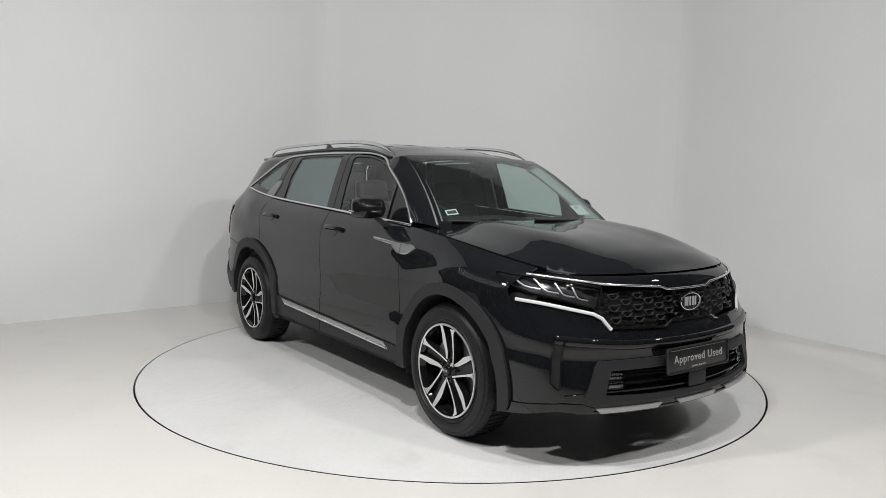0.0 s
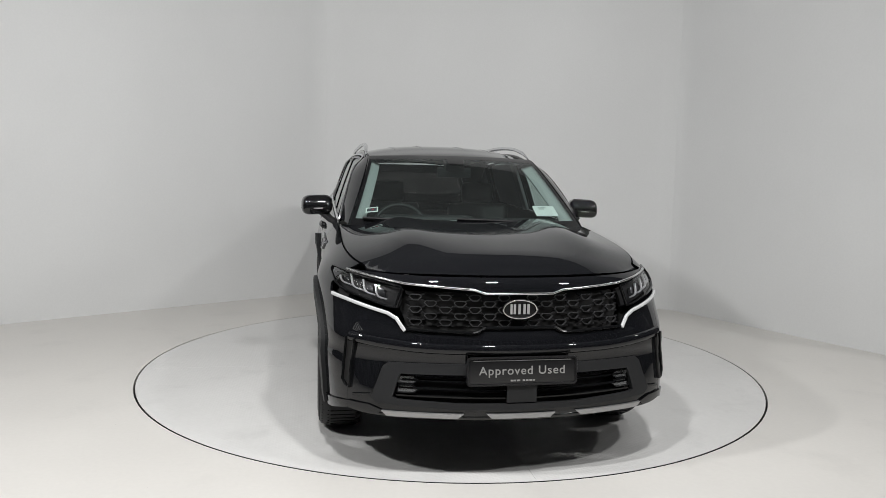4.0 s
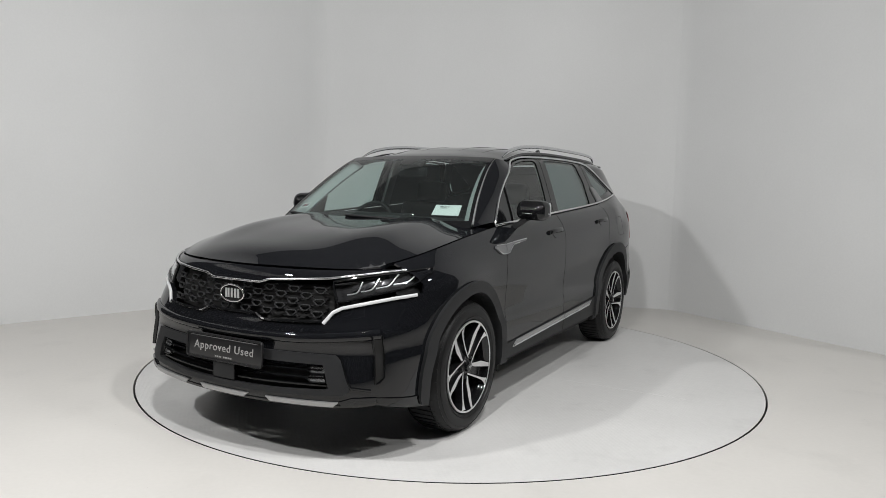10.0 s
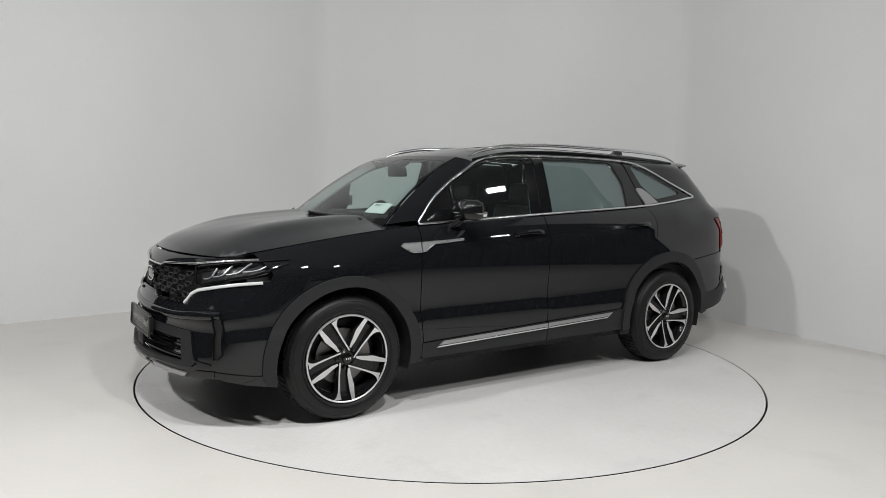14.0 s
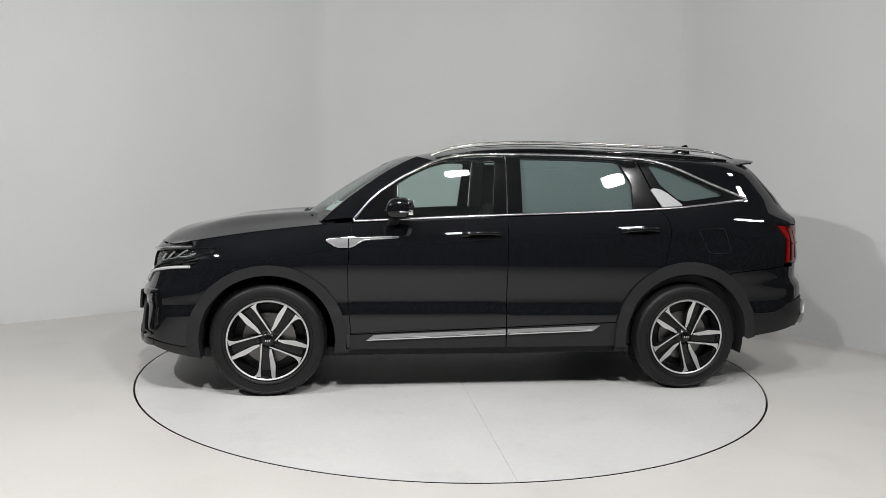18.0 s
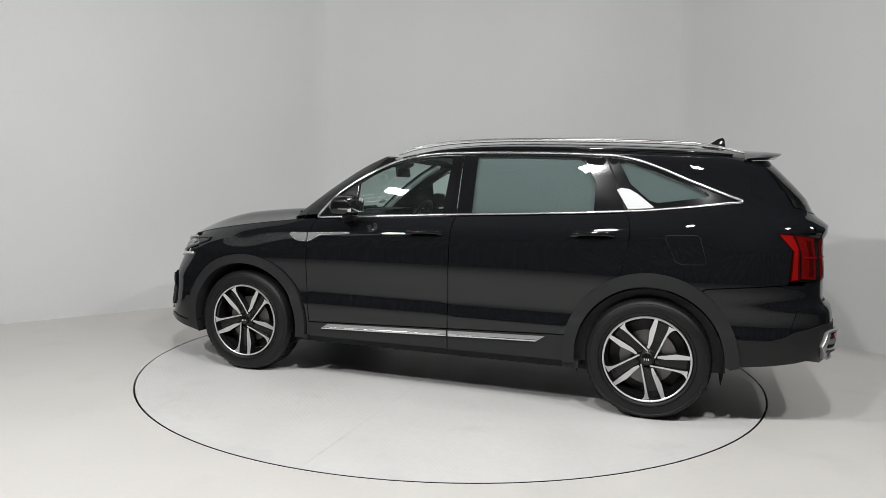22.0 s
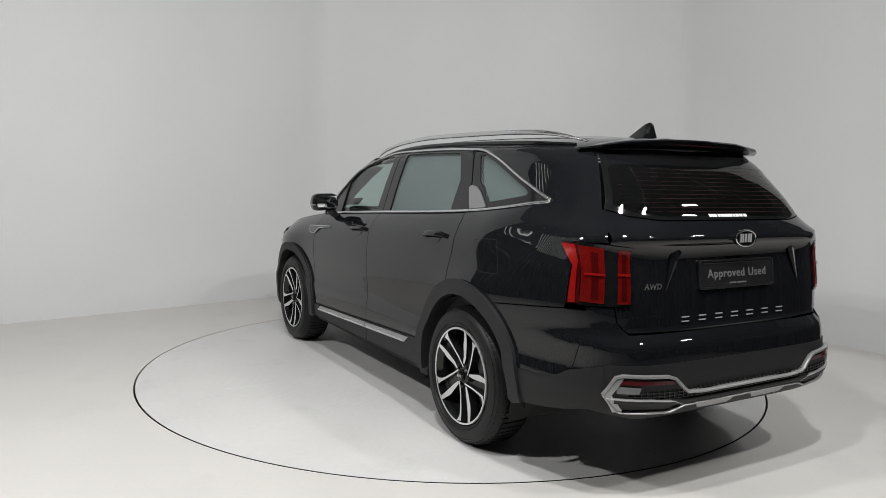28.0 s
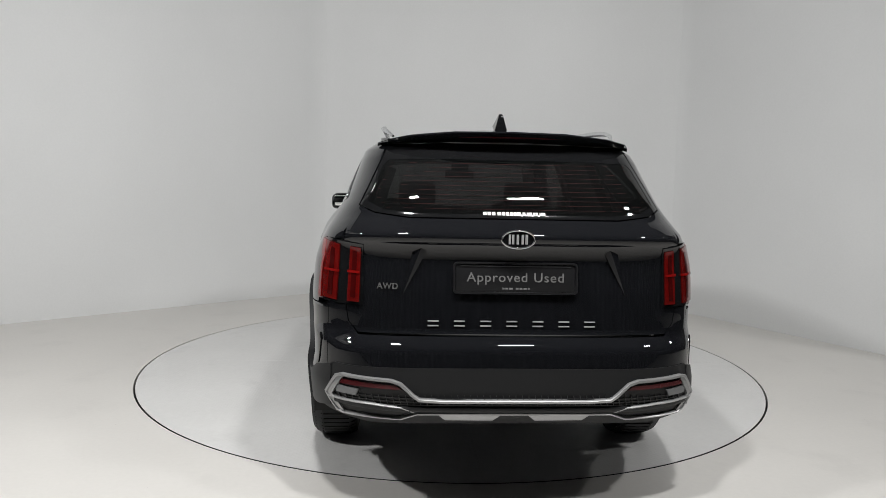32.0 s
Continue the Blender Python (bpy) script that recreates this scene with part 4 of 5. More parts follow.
    def zc(x, d):
        return (x, 0.3705 + (0.771 - x) * 0.0345 + d)

    for doors, lower, upper in ((fdoor, (0.785, -0.139), (0.735, -0.139)), (rdoor, (-0.151, -0.735), (-0.151, -0.79))):
        shape = [zc(x, -0.0125) for x in np.linspace(lower[0], lower[1], 10)] + [zc(x, 0.024) for x in np.linspace(upper[1], upper[0], 10)]
        panel("sill_strip", side, shape, M_SKID, tuple(doors), offset=0.012, mirror=True, step=0.04, thick=0.014, label="satin silver sill strip")
        edge = [zc(x, -0.004) for x in np.linspace(lower[0] - 0.01, lower[1] + 0.005, 12)]
        ribbon("strip_edge", side, edge, M_CHROME, tuple(doors), 0.013, 0.008, 0.013, mirror=True, label="satin chrome lower edge of the sill strip")
    # wheel arch cladding
    fo = arc(F_AX, 0.365, 0.497, -7, 187, 40, 0.484)
    fi = arc(F_AX, 0.360, 0.424, 190, -10, 36, 0.427)
    arch = fo + [(0.893, 0.30), (0.893, 0.285), (0.985, 0.285)] + fi + [(1.82, 0.255), (1.88, 0.27)]
    panel("arch_cladding", side, arch, M_CLAD, tuple(fenders), offset=0.021, mirror=True, step=0.04, thick=0.07, label="matt dark grey wheel arch cladding")
    ro = arc(R_AX, 0.37, 0.508, -8, 176, 40, 0.514)
    ri = arc(R_AX, 0.365, 0.433, 180, -8, 36, 0.44)
    arch = ro + [(-1.925, 0.365), (-1.87, 0.348)] + ri
    panel("arch_cladding", side, arch, M_CLAD, tuple(quarters), offset=0.021, mirror=True, step=0.04, thick=0.07, label="matt dark grey wheel arch cladding")
    # silver side vents on the wing
    v = [(1.047, 1.003), (1.028, 1.016), (0.906, 1.018), (0.906, 0.962), (0.955, 0.960), (0.985, 0.965), (1.02, 0.985)]
    panel("wing_vent", side, v, M_VENT, tuple(fenders), offset=0.007, mirror=True, step=0.03, thick=0.012, label="silver vent trim on the wing")
    v = [(0.898, 1.018), (0.585, 1.037), (0.578, 1.032), (0.587, 1.024), (0.80, 1.008), (0.845, 0.985), (0.875, 0.966), (0.898, 0.962)]
    panel("wing_vent_tail", side, v, M_VENT, tuple(fdoor), offset=0.007, mirror=True, step=0.03, thick=0.012, label="silver vent trim running onto the door")
    ribbon("vent_edge", side, [(1.043, 1.005), (1.026, 1.016), (0.907, 1.019)], M_CHROME, tuple(fenders), 0.006, 0.006, 0.009, mirror=True)
    ribbon("vent_edge", side, [(0.897, 1.019), (0.585, 1.035)], M_CHROME, tuple(fdoor), 0.007, 0.006, 0.009, mirror=True)
    ribbon("vent_edge", side, [(1.02, 0.988), (0.985, 0.968), (0.955, 0.963), (0.907, 0.965)], M_CHROME, tuple(fenders), 0.006, 0.006, 0.009, mirror=True)
    ribbon("vent_edge", side, [(0.897, 0.965), (0.878, 0.969), (0.848, 0.988), (0.802, 1.010), (0.70, 1.018)], M_CHROME, tuple(fdoor), 0.006, 0.006, 0.009, mirror=True)
    # handles
    for doors, cx, cz in ((fdoor, 0.035, 1.055), (rdoor, -1.06, 1.092)):
        cup = [(cx + 0.065 * math.cos(a) * 1.0, cz - 0.012 + 0.034 * math.sin(a)) for a in np.linspace(0, 2 * math.pi, 20)[:-1]]
        panel("handle_cup", side, cup, M_GLOSS, tuple(doors), offset=0.0015, mirror=True, step=0.02, thick=0.004)
        pts = [(cx + 0.118, cz - 0.004), (cx + 0.09, cz - 0.001), (cx, cz + 0.003), (cx - 0.09, cz + 0.006), (cx - 0.118, cz + 0.004)]
        uv = np.array(spline(pts, 4))
        P, N = surface(side, uv[:, 0], uv[:, 1])
        lift = 0.012 + 0.016 * np.clip(1 - (np.abs(uv[:, 0] - cx) / 0.118) ** 3, 0, 1)
        P = P + N * lift[:, None]
        for i, sgn in enumerate((1, -1)):
            S = np.array([1, sgn, 1])
            sweep("handle", P * S, M_GLOSS, doors[i], 0.030, 0.016, ups=N * S, seg=5, label="glossy black door handle", square=0.7)
            box("handle_mount", (0.045, 0.026, 0.03), M_GLOSS, doors[i], tuple((P[1] - N[1] * 0.012) * S), bevel=0.006)
            box("handle_mount", (0.035, 0.026, 0.026), M_GLOSS, doors[i], tuple((P[-2] - N[-2] * 0.012) * S), bevel=0.006)
    # fuel flap on the left, as a seam
    cap = [(-1.49, 1.108), (-1.655, 1.114), (-1.672, 1.10), (-1.712, 0.965), (-1.70, 0.948), (-1.58, 0.943), (-1.545, 0.955), (-1.48, 1.09)]
    ribbon("fuel_flap_seam", side, cap, M_SEAL, quarters[0], 0.0022, 0.0008, 0.0, closed=True)
    # mirrors
    for i, s in enumerate((1, -1)):
        mir = box("door_mirror", (0.155, 0.20, 0.13), M_GLOSS, fdoor[i], (0.590, s * 0.942, 1.226), (0, 0, s * -8), bevel=0.058, seg=6, label="glossy black door mirror with a silver stripe")
        for v_ in mir.data.vertices:
            t = (abs(v_.co.y) - 0.85) / 0.19
            v_.co.z -= 0.012 * max(0, t - 0.5)
            if v_.co.x > 0.605:
                v_.co.x -= 0.02 * max(0, (v_.co.z - 1.22) / 0.07)
        sweep("mirror_arm", [(0.625, s * 0.80, 1.105), (0.615, s * 0.85, 1.128), (0.60, s * 0.89, 1.165)], M_DARK, mir, 0.075, 0.035, up=(0, 0.3 * s, 1), seg=5)
        sweep("mirror_stripe", [(0.517, s * 1.037, 1.203), (0.577, s * 1.045, 1.202), (0.637, s * 1.02, 1.202), (0.669, s * 0.96, 1.203), (0.675, s * 0.90, 1.205)], M_CHROME, mir, 0.006, 0.006, up=(0, 0, 1), seg=4)
        box("mirror_glass", (0.008, 0.155, 0.095), M_MIRROR, mir, (0.509, s * 0.95, 1.226), (0, 0, s * -8), bevel=0.02, label="mirror glass")
    panel("mirror_sail", side, [(0.575, 1.154), (0.575, 1.380), (0.62, 1.352), (0.72, 1.275), (0.80, 1.180), (0.815, 1.150)], M_GLOSS, tuple(fdoor), offset=-0.006, mirror=True, step=0.05, thick=0.004, label="black corner panel behind the mirror")
    # bodywork behind the gaps
    for s in (1, -1):
        verts, faces = [], []
        xs = np.linspace(-2.05, 1.95, 60)
        zr = [0.26, 0.42, 0.6, 0.78, 0.95, 1.06]
        for x in xs:
            for z in zr:
                verts.append((x, s * (float(half_width(x, min(z, float(BELT(x)) - 0.04))) - 0.035), min(z, float(BELT(x)) - 0.04)))
        m = len(zr)
        for i in range(len(xs) - 1):
            for j in range(m - 1):
                cx, cz = (xs[i] + xs[i + 1]) / 2, (zr[j] + zr[j + 1]) / 2
                if (cz > 0.45 or -1.8 < cx < 1.75) and min(math.hypot(cx - F_AX, cz - 0.365), math.hypot(cx - R_AX, cz - 0.365)) > 0.475:
                    faces.append((i * m + j, (i + 1) * m + j, (i + 1) * m + j + 1, i * m + j + 1))
        part("inner_side", pydata("inner_side", verts, faces, 30), M_UNDER, car)
    # wheel housings
    for ax in (F_AX, R_AX):
        for s in (1, -1):
            verts, faces = [], []
            pr = arc(ax, 0.355, 0.432, 195, -15, 24)
            for x, z in pr:
                verts += [(x, s * 0.90, z), (x, s * 0.52, z)]
            for i in range(len(pr) - 1):
                faces.append((2 * i, 2 * i + 1, 2 * i + 3, 2 * i + 2))
            k = len(verts)
            verts += [(x, s * 0.52, z) for x, z in pr]
            faces.append(tuple(range(k, k + len(pr))))
            part("wheel_housing", pydata("wheel_housing", verts, faces, 40), M_UNDER, car)
    # mud flaps behind the sills
    for s in (1, -1):
        box("mud_flap", (0.10, 0.16, 0.05), M_CLAD, car, (-0.955, s * 0.82, 0.285), bevel=0.012)
    return fenders, fdoor, rdoor, quarters


def build_top(car):
    edge = [(x, float(half_width(x, BELT(x)))) for x in np.linspace(1.0, 1.93, 16)]
    fr = [(float(front_x(y, 0.950)) - 0.006, y) for y in np.linspace(0.70, 0, 12)]
    half = [(1.215, 0.0), (1.20, 0.25), (1.13, 0.5), (1.02, 0.73), (0.985, 0.795)] + [(x, y - 0.003) for x, y in edge] + fr
    bonnet = panel("bonnet", hood, half + [(x, -y) for x, y in half[::-1][1:-1]], M_PAINT, car, step=0.05, thick=0.02, label="glossy black bonnet")[0]
    rf = [(float(screen(np.array(y), np.array(1.578))[0]) - 0.012, y) for y in np.linspace(0, float(ROOF_E(0.3)), 10)]
    side_e = [(x, float(ROOF_E(x)) + 0.002) for x in np.linspace(0.3, -1.88, 20)]
    back = [(-1.93, 0.535), (-1.965, 0.4), (-1.98, 0.0)]
    half = rf + side_e + back
    top = panel("roof", roof, half + [(x, -y) for x, y in half[::-1][1:-1]], M_PAINT, car, step=0.07, thick=0.03, label="glossy black roof")[0]
    for y in (0.16, -0.16, 0.36, -0.36):
        ribbon("roof_swage", roof, [(0.2, y), (-1.0, y), (-1.75, y)], M_PAINT, top, 0.03, 0.006, 0.0, n=10, taper=0.1)
    # roof rails
    line = [(0.345, 1.575), (0.25, 1.612), (0.142, 1.637), (-0.05, 1.663), (-0.44, 1.681), (-1.02, 1.678), (-1.45, 1.668), (-1.70, 1.648), (-1.90, 1.606)]
    path = spline([(x, float(ROOF_E(x)) - 0.032, z) for x, z in line], 6)
    n = len(path)
    tp = [min(1.0, 0.35 + 3.5 * min(i, n - 1 - i) / n) for i in range(n)]
    for s in (1, -1):
        rail = sweep("roof_rail", [(x, s * y, z) for x, y, z in path], M_CHROME, top, 0.028, 0.025, up=(0, s * 0.35, 1), taper=tp, seg=6, label="silver roof rail")
        low = [(x, s * (y + 0.004), float(roof(np.array(x), np.array(y))[2]) + 0.004) for x, y, z in path[2:-2]]
        sweep("rail_foot", low, M_GLOSS, rail, 0.028, 0.024, up=(0, 0, 1), taper=tp[2:-2], seg=4)
    # aerial fin
    prof = [(-1.625, 0.0), (-1.70, 0.032), (-1.76, 0.078), (-1.79, 0.089), (-1.803, 0.076), (-1.815, 0.0)]
    verts, faces = [], []
    for s in (-1, 1):
        for x, h in prof:
            z = float(roof(np.array(x), np.array(0.0))[2])
            verts.append((x, s * (0.030 * (1 - h / 0.10) ** 0.8 * min(1, (-1.625 - x) / 0.06 + 0.25) + 0.003), z - 0.004 + h))
    k = len(prof)
    faces = [tuple(range(k)), tuple(range(2 * k - 1, k - 1, -1))] + [(i, k + i, k + (i + 1) % k, (i + 1) % k) for i in range(k)]
    me = pydata("aerial_fin", verts, faces)
    bm = bmesh.new()
    bm.from_mesh(me)
    bmesh.ops.recalc_face_normals(bm, faces=bm.faces)
    bmesh.ops.bevel(bm, geom=bm.edges[:], offset=0.004, segments=2, profile=0.6, affect="EDGES")
    bm.to_mesh(me)
    bm.free()
    shade(me, 50)
    part("aerial_fin", me, M_GLOSS, top, "glossy black aerial fin")
    # windscreen, its black border, the cowl and wipers
    ye = table([(1.1, 0.752), (1.3, 0.674), (1.57, 0.576)], 0.03)
    zs = np.linspace(1.118, 1.566, 10)
    edge = [(float(ye(z)), float(z)) for z in zs]
    out = edge + [(0.3, 1.574), (0, 1.576), (-0.3, 1.574)] + [(-y, z) for y, z in edge[::-1]] + [(-0.4, 1.118), (0.4, 1.118)]
    hole = [(float(ye(z)) - 0.02, float(z)) for z in np.linspace(1.160, 1.535, 10)] + [(0.3, 1.548), (0.06, 1.55), (0.05, 1.512), (-0.05, 1.512), (-0.06, 1.55), (-0.3, 1.548)]
    hole += [(-(float(ye(z)) - 0.02), float(z)) for z in np.linspace(1.535, 1.160, 10)] + [(-0.4, 1.152), (0.4, 1.152)]
    ws = panel("windscreen", screen, hole, M_SCREEN, car, step=0.07, thick=0.005, label="clear laminated windscreen")[0]
    panel("windscreen_border", screen, out, M_GLOSS, ws, step=0.06, holes=[hole], thick=0.006, offset=0.0005)
    A = [(1.225 - 0.22 * (abs(y) / 0.75) ** 2.0, y, float(hood(np.array(1.19 - 0.2 * (abs(y) / 0.75) ** 2), np.array(y))[2]) - 0.03) for y in np.linspace(-0.76, 0.76, 24)]
    B = [tuple(screen(np.array(y), np.array(1.125))) for y in np.linspace(-0.74, 0.74, 24)]
    loft("cowl", A, B, M_DARK, car, bulge=0.0, out=(0, 0, 1), thick=0.02, mirror=False, label="black plastic cowl below the windscreen")
    for y0, y1, z0, z1 in ((0.56, -0.10, 1.135, 1.152), (-0.06, -0.66, 1.13, 1.148)):
        uv = np.array(dense([(y0, z0), (y1, z1)], 0.05, False))
        P, N = surface(screen, uv[:, 0], uv[:, 1])
        arm = sweep("wiper", P + N * 0.022, M_DARK, car, 0.014, 0.014, ups=N, seg=4, label="black windscreen wiper")
        sweep("wiper_blade", (P + N * 0.010)[1:], M_SEAL, arm, 0.007, 0.016, ups=N, seg=4)
    # papers behind the glass
    disc = panel("paper_disc", screen, [(0.445, 1.265), (0.605, 1.265), (0.622, 1.202), (0.455, 1.204)], M_PAPER, car, offset=-0.02, thick=0.002, label="white paper notice behind the windscreen")[0]
    for z, a, b in ((1.254, 0.480, 0.540), (1.247, 0.485, 0.525)):
        panel("print_line", screen, [(a, z), (b, z), (b, z - 0.003), (a, z - 0.003)], M_INK, disc, offset=-0.018, thick=0.001)
    st = panel("sticker", screen, [(-0.640, 1.226), (-0.565, 1.236), (-0.570, 1.206), (-0.645, 1.198)], M_PAPER, car, offset=-0.006, thick=0.001, label="small white and dark sticker on the windscreen")[0]
    panel("sticker_mark", screen, [(-0.633, 1.221), (-0.573, 1.229), (-0.577, 1.211), (-0.637, 1.204)], M_INK, st, offset=-0.0045, thick=0.001)
    panel("sticker_mark", screen, [(-0.605, 1.220), (-0.590, 1.223), (-0.593, 1.213), (-0.608, 1.210)], M_RED, st, offset=-0.0035, thick=0.001)
    return bonnet, top


def build_front(car):
    top_line = [(0, 0.878), (0.165, 0.878), (0.215, 0.894), (0.53, 0.913), (0.79, 0.948)]
    gr = [(0, 0.868), (0.17, 0.868), (0.222, 0.884), (0.545, 0.900), (0.575, 0.80), (0.527, 0.712), (0.25, 0.700), (0.205, 0.699), (0.165, 0.722), (0, 0.722)]
    grille = panel("grille", front, mirrored(gr[1:-1]), M_SEAL, car, offset=-0.065, step=0.06, thick=0.02, label="black honeycomb front grille")[0]
    # rows of flattened cups joined by slanted ribs
    pitch, rise = 0.070, 0.0285
    poly = mirrored(gr[1:-1])

    def grille_bar(name, path, mat, w, h, depth, closed):
        uv = np.array(path)
        P, N = surface(front, uv[:, 0], uv[:, 1])
        sweep(name, P - N * depth, mat, grille, w, h, ups=N, seg=2, closed=closed, square=0.5)

    for row in range(0, 7):
        for col in range(-9, 10):
            if (row + col) % 2:
                continue
            cy, cz = col * pitch, 0.712 + row * rise
            cup = [(cy - 0.029, cz + 0.002), (cy - 0.020, cz + 0.012), (cy + 0.020, cz + 0.012), (cy + 0.029, cz + 0.002), (cy + 0.012, cz - 0.014), (cy - 0.012, cz - 0.014)]
            px, pz = np.array(cup).T
            if inside(poly, px, pz).sum() < 5:
                continue
            grille_bar("grille_cell", cup, M_HEX, 0.0046, 0.016, 0.016, True)
            for sy in (-1, 1):
                for sz in (-1, 1):
                    rib = [(cy + sy * (0.026 if sz > 0 else 0.016), cz + sz * 0.010), (cy + sy * 0.041, cz + sz * (0.018 if sz > 0 else 0.0165))]
                    px, pz = np.array(rib).T
                    if inside(poly, px, pz).all():
                        grille_bar("grille_rib", rib, M_MESHRIB, 0.0055, 0.02, 0.024, False)
    # surround: bumper with openings
    intake = [(0, 0.497), (0.56, 0.49), (0.585, 0.45), (0.61, 0.385), (0.3, 0.366), (0, 0.362)]
    drl_line = [(0.86, 0.828), (0.80, 0.818), (0.61, 0.772), (0.572, 0.750), (0.536, 0.696)]
    top_half = [(0, 0.715), (0.165, 0.715), (0.20, 0.692), (0.25, 0.692), (0.54, 0.70), (0.59, 0.765), (0.64, 0.790), (0.80, 0.828)]
    bot_half = [(0.80, 0.325), (0.6, 0.312), (0, 0.308)]
    half = top_half[1:] + bot_half[:-1]
    bumper = panel("front_bumper", front, mirrored(half), M_PAINT, car, step=0.05, thick=0.03, holes=[mirrored(intake[1:-1])], label="glossy black front bumper")[0]
    # band between bonnet edge and grille
    nose = [(0, 0.945), (0.40, 0.946), (0.62, 0.948), (0.78, 0.952), (0.79, 0.950), (0.53, 0.917), (0.215, 0.898), (0.165, 0.882), (0, 0.882)]
    panel("nose_band", front, mirrored(nose[1:-1]), M_PAINT, bumper, step=0.04, thick=0.02)
    zs = np.linspace(0.828, 0.322, 14)
    arc_f = arc(F_AX, 0.365, 0.492, 0, 44, 10, 0.482)
    sidep = [(float(front_x(0.795, z)), float(z)) for z in zs] + [(1.98, 0.285), (1.85, 0.258), (1.835, 0.258), (1.83, 0.33)] + arc(F_AX, 0.360, 0.43, 0, 24, 5)[1:] + arc_f[6:] + [(1.815, 0.712), (1.865, 0.797), (1.85, 0.835)]
    panel("bumper_side", side, sidep, M_PAINT, (bumper, bumper), mirror=True, step=0.045, thick=0.03)
    # vertical air slots at the corners
    for s in (1, -1):
        slot = [(s * 0.762, 0.642), (s * 0.794, 0.650), (s * 0.812, 0.448), (s * 0.784, 0.415)]
        panel("air_slot", front, slot, M_SEAL, bumper, offset=0.003, step=0.03, thick=0.006)
        ribbon("slot_edge", front, [(s * 0.752, 0.650), (s * 0.762, 0.642), (s * 0.773, 0.53), (s * 0.784, 0.415), (s * 0.80, 0.42), (s * 0.814, 0.448), (s * 0.797, 0.65)], M_GLOSS, bumper, 0.009, 0.026, 0.005, seg=4)
    # crease band under the lamps
    ribbon("crease", front, [(-0.79, 0.655), (-0.5, 0.628), (-0.3, 0.622), (0, 0.62), (0.3, 0.622), (0.5, 0.628), (0.79, 0.655)], M_PAINT, bumper, 0.05, 0.03, -0.004, n=6, seg=5, square=0.9)
    # lower intake
    inner = panel("lower_intake", front, mirrored([(0.57, 0.50), (0.63, 0.37), (0.3, 0.35)]), M_DARK, bumper, offset=-0.05, step=0.06, thick=0.02)[0]
    for z, w in ((0.475, 0.55), (0.438, 0.57), (0.402, 0.58)):
        ribbon("intake_bar", front, [(-w, z), (0, z - 0.006), (w, z)], M_GLOSS, inner, 0.012, 0.03, -0.02, n=10)
    sur = mirrored([(0.61, 0.552), (0.635, 0.53), (0.688, 0.385), (0.66, 0.362), (0.3, 0.346)])
    hol = mirrored([(0.555, 0.502), (0.565, 0.485), (0.592, 0.394), (0.57, 0.384), (0.3, 0.372)])
    panel("intake_surround", front, sur, M_CLAD, bumper, offset=0.012, step=0.05, thick=0.03, holes=[hol], label="satin black intake surround")
    for s in (1, -1):
        ribbon("pod_edge", front, [(s * 0.628, 0.545), (s * 0.688, 0.398), (s * 0.77, 0.385)], M_GLOSS, bumper, 0.012, 0.018, 0.002, seg=4)
        for z in (0.474, 0.432):
            hx = [(s * 0.475, z + 0.0), (s * 0.50, z + 0.018), (s * 0.565, z + 0.018), (s * 0.575, z - 0.016), (s * 0.50, z - 0.016)]
            fog = panel("fog_lamp", front, hx, M_LENS, bumper, offset=-0.008, step=0.03, thick=0.02, label="small hexagonal fog lamp")[0]
            ribbon("fog_rim", front, hx, M_GLOSS, fog, 0.007, 0.01, -0.004, closed=True)
    # sensor cover below the plate
    box("sensor_cover", (0.012, 0.145, 0.092), M_CLAD, bumper, (2.346, 0.0, 0.424), bevel=0.003, label="flat grey radar cover")
    # lip and skid trim
    ribbon("front_lip", front, [(-0.80, 0.322), (-0.62, 0.308), (0, 0.304), (0.62, 0.308), (0.80, 0.322)], M_GLOSS, bumper, 0.018, 0.03, -0.008, n=10, seg=5, label="glossy black front lip")
    for a, b in ((-0.64, -0.27), (-0.165, 0.165), (0.27, 0.64)):
        pts = [(a + 0.0, 0.328), (b, 0.328), (b - 0.025, 0.308), (a + 0.025, 0.308)]
        panel("skid_trim", front, pts, M_SKID, bumper, offset=0.014, step=0.03, thick=0.014, label="satin silver skid trim")
    pts = [(1.83, 0.318), (1.95, 0.325), (float(front_x(0.79, 0.33)), 0.350), (float(front_x(0.79, 0.31)), 0.316), (1.98, 0.278), (1.83, 0.252)]
    panel("lip_side", side, pts, M_GLOSS, (bumper, bumper), mirror=True, offset=0.008, step=0.04, thick=0.03)
    for s in (1, -1):
        wing = [(s * 0.64, 0.330), (s * 0.70, 0.350), (s * 0.79, 0.352), (s * 0.79, 0.322), (s * 0.66, 0.308)]
        panel("lip_fin", front, wing, M_GLOSS, bumper, offset=0.010, step=0.03, thick=0.02)
    # bright line over the grille and the lamps
    line = [(-y, z) for y, z in top_line[::-1]] + top_line[1:]
    line = [(y, z - 0.004) for y, z in line]
    ribbon("grille_trim", front, line, M_CHROME, grille, 0.012, 0.014, 0.006, label="satin chrome grille line")
    lowline = [(-0.53, 0.704), (-0.25, 0.694), (-0.205, 0.694), (-0.165, 0.718), (0.165, 0.718), (0.205, 0.694), (0.25, 0.694), (0.53, 0.704)]
    ribbon("grille_sill", front, lowline, M_GLOSS, grille, 0.014, 0.02, 0.004)
    for s in (1, -1):
        ribbon("grille_tick", front, [(s * 0.225, 0.692), (s * 0.205, 0.697), (s * 0.168, 0.720)], M_CHROME, grille, 0.009, 0.012, 0.012)
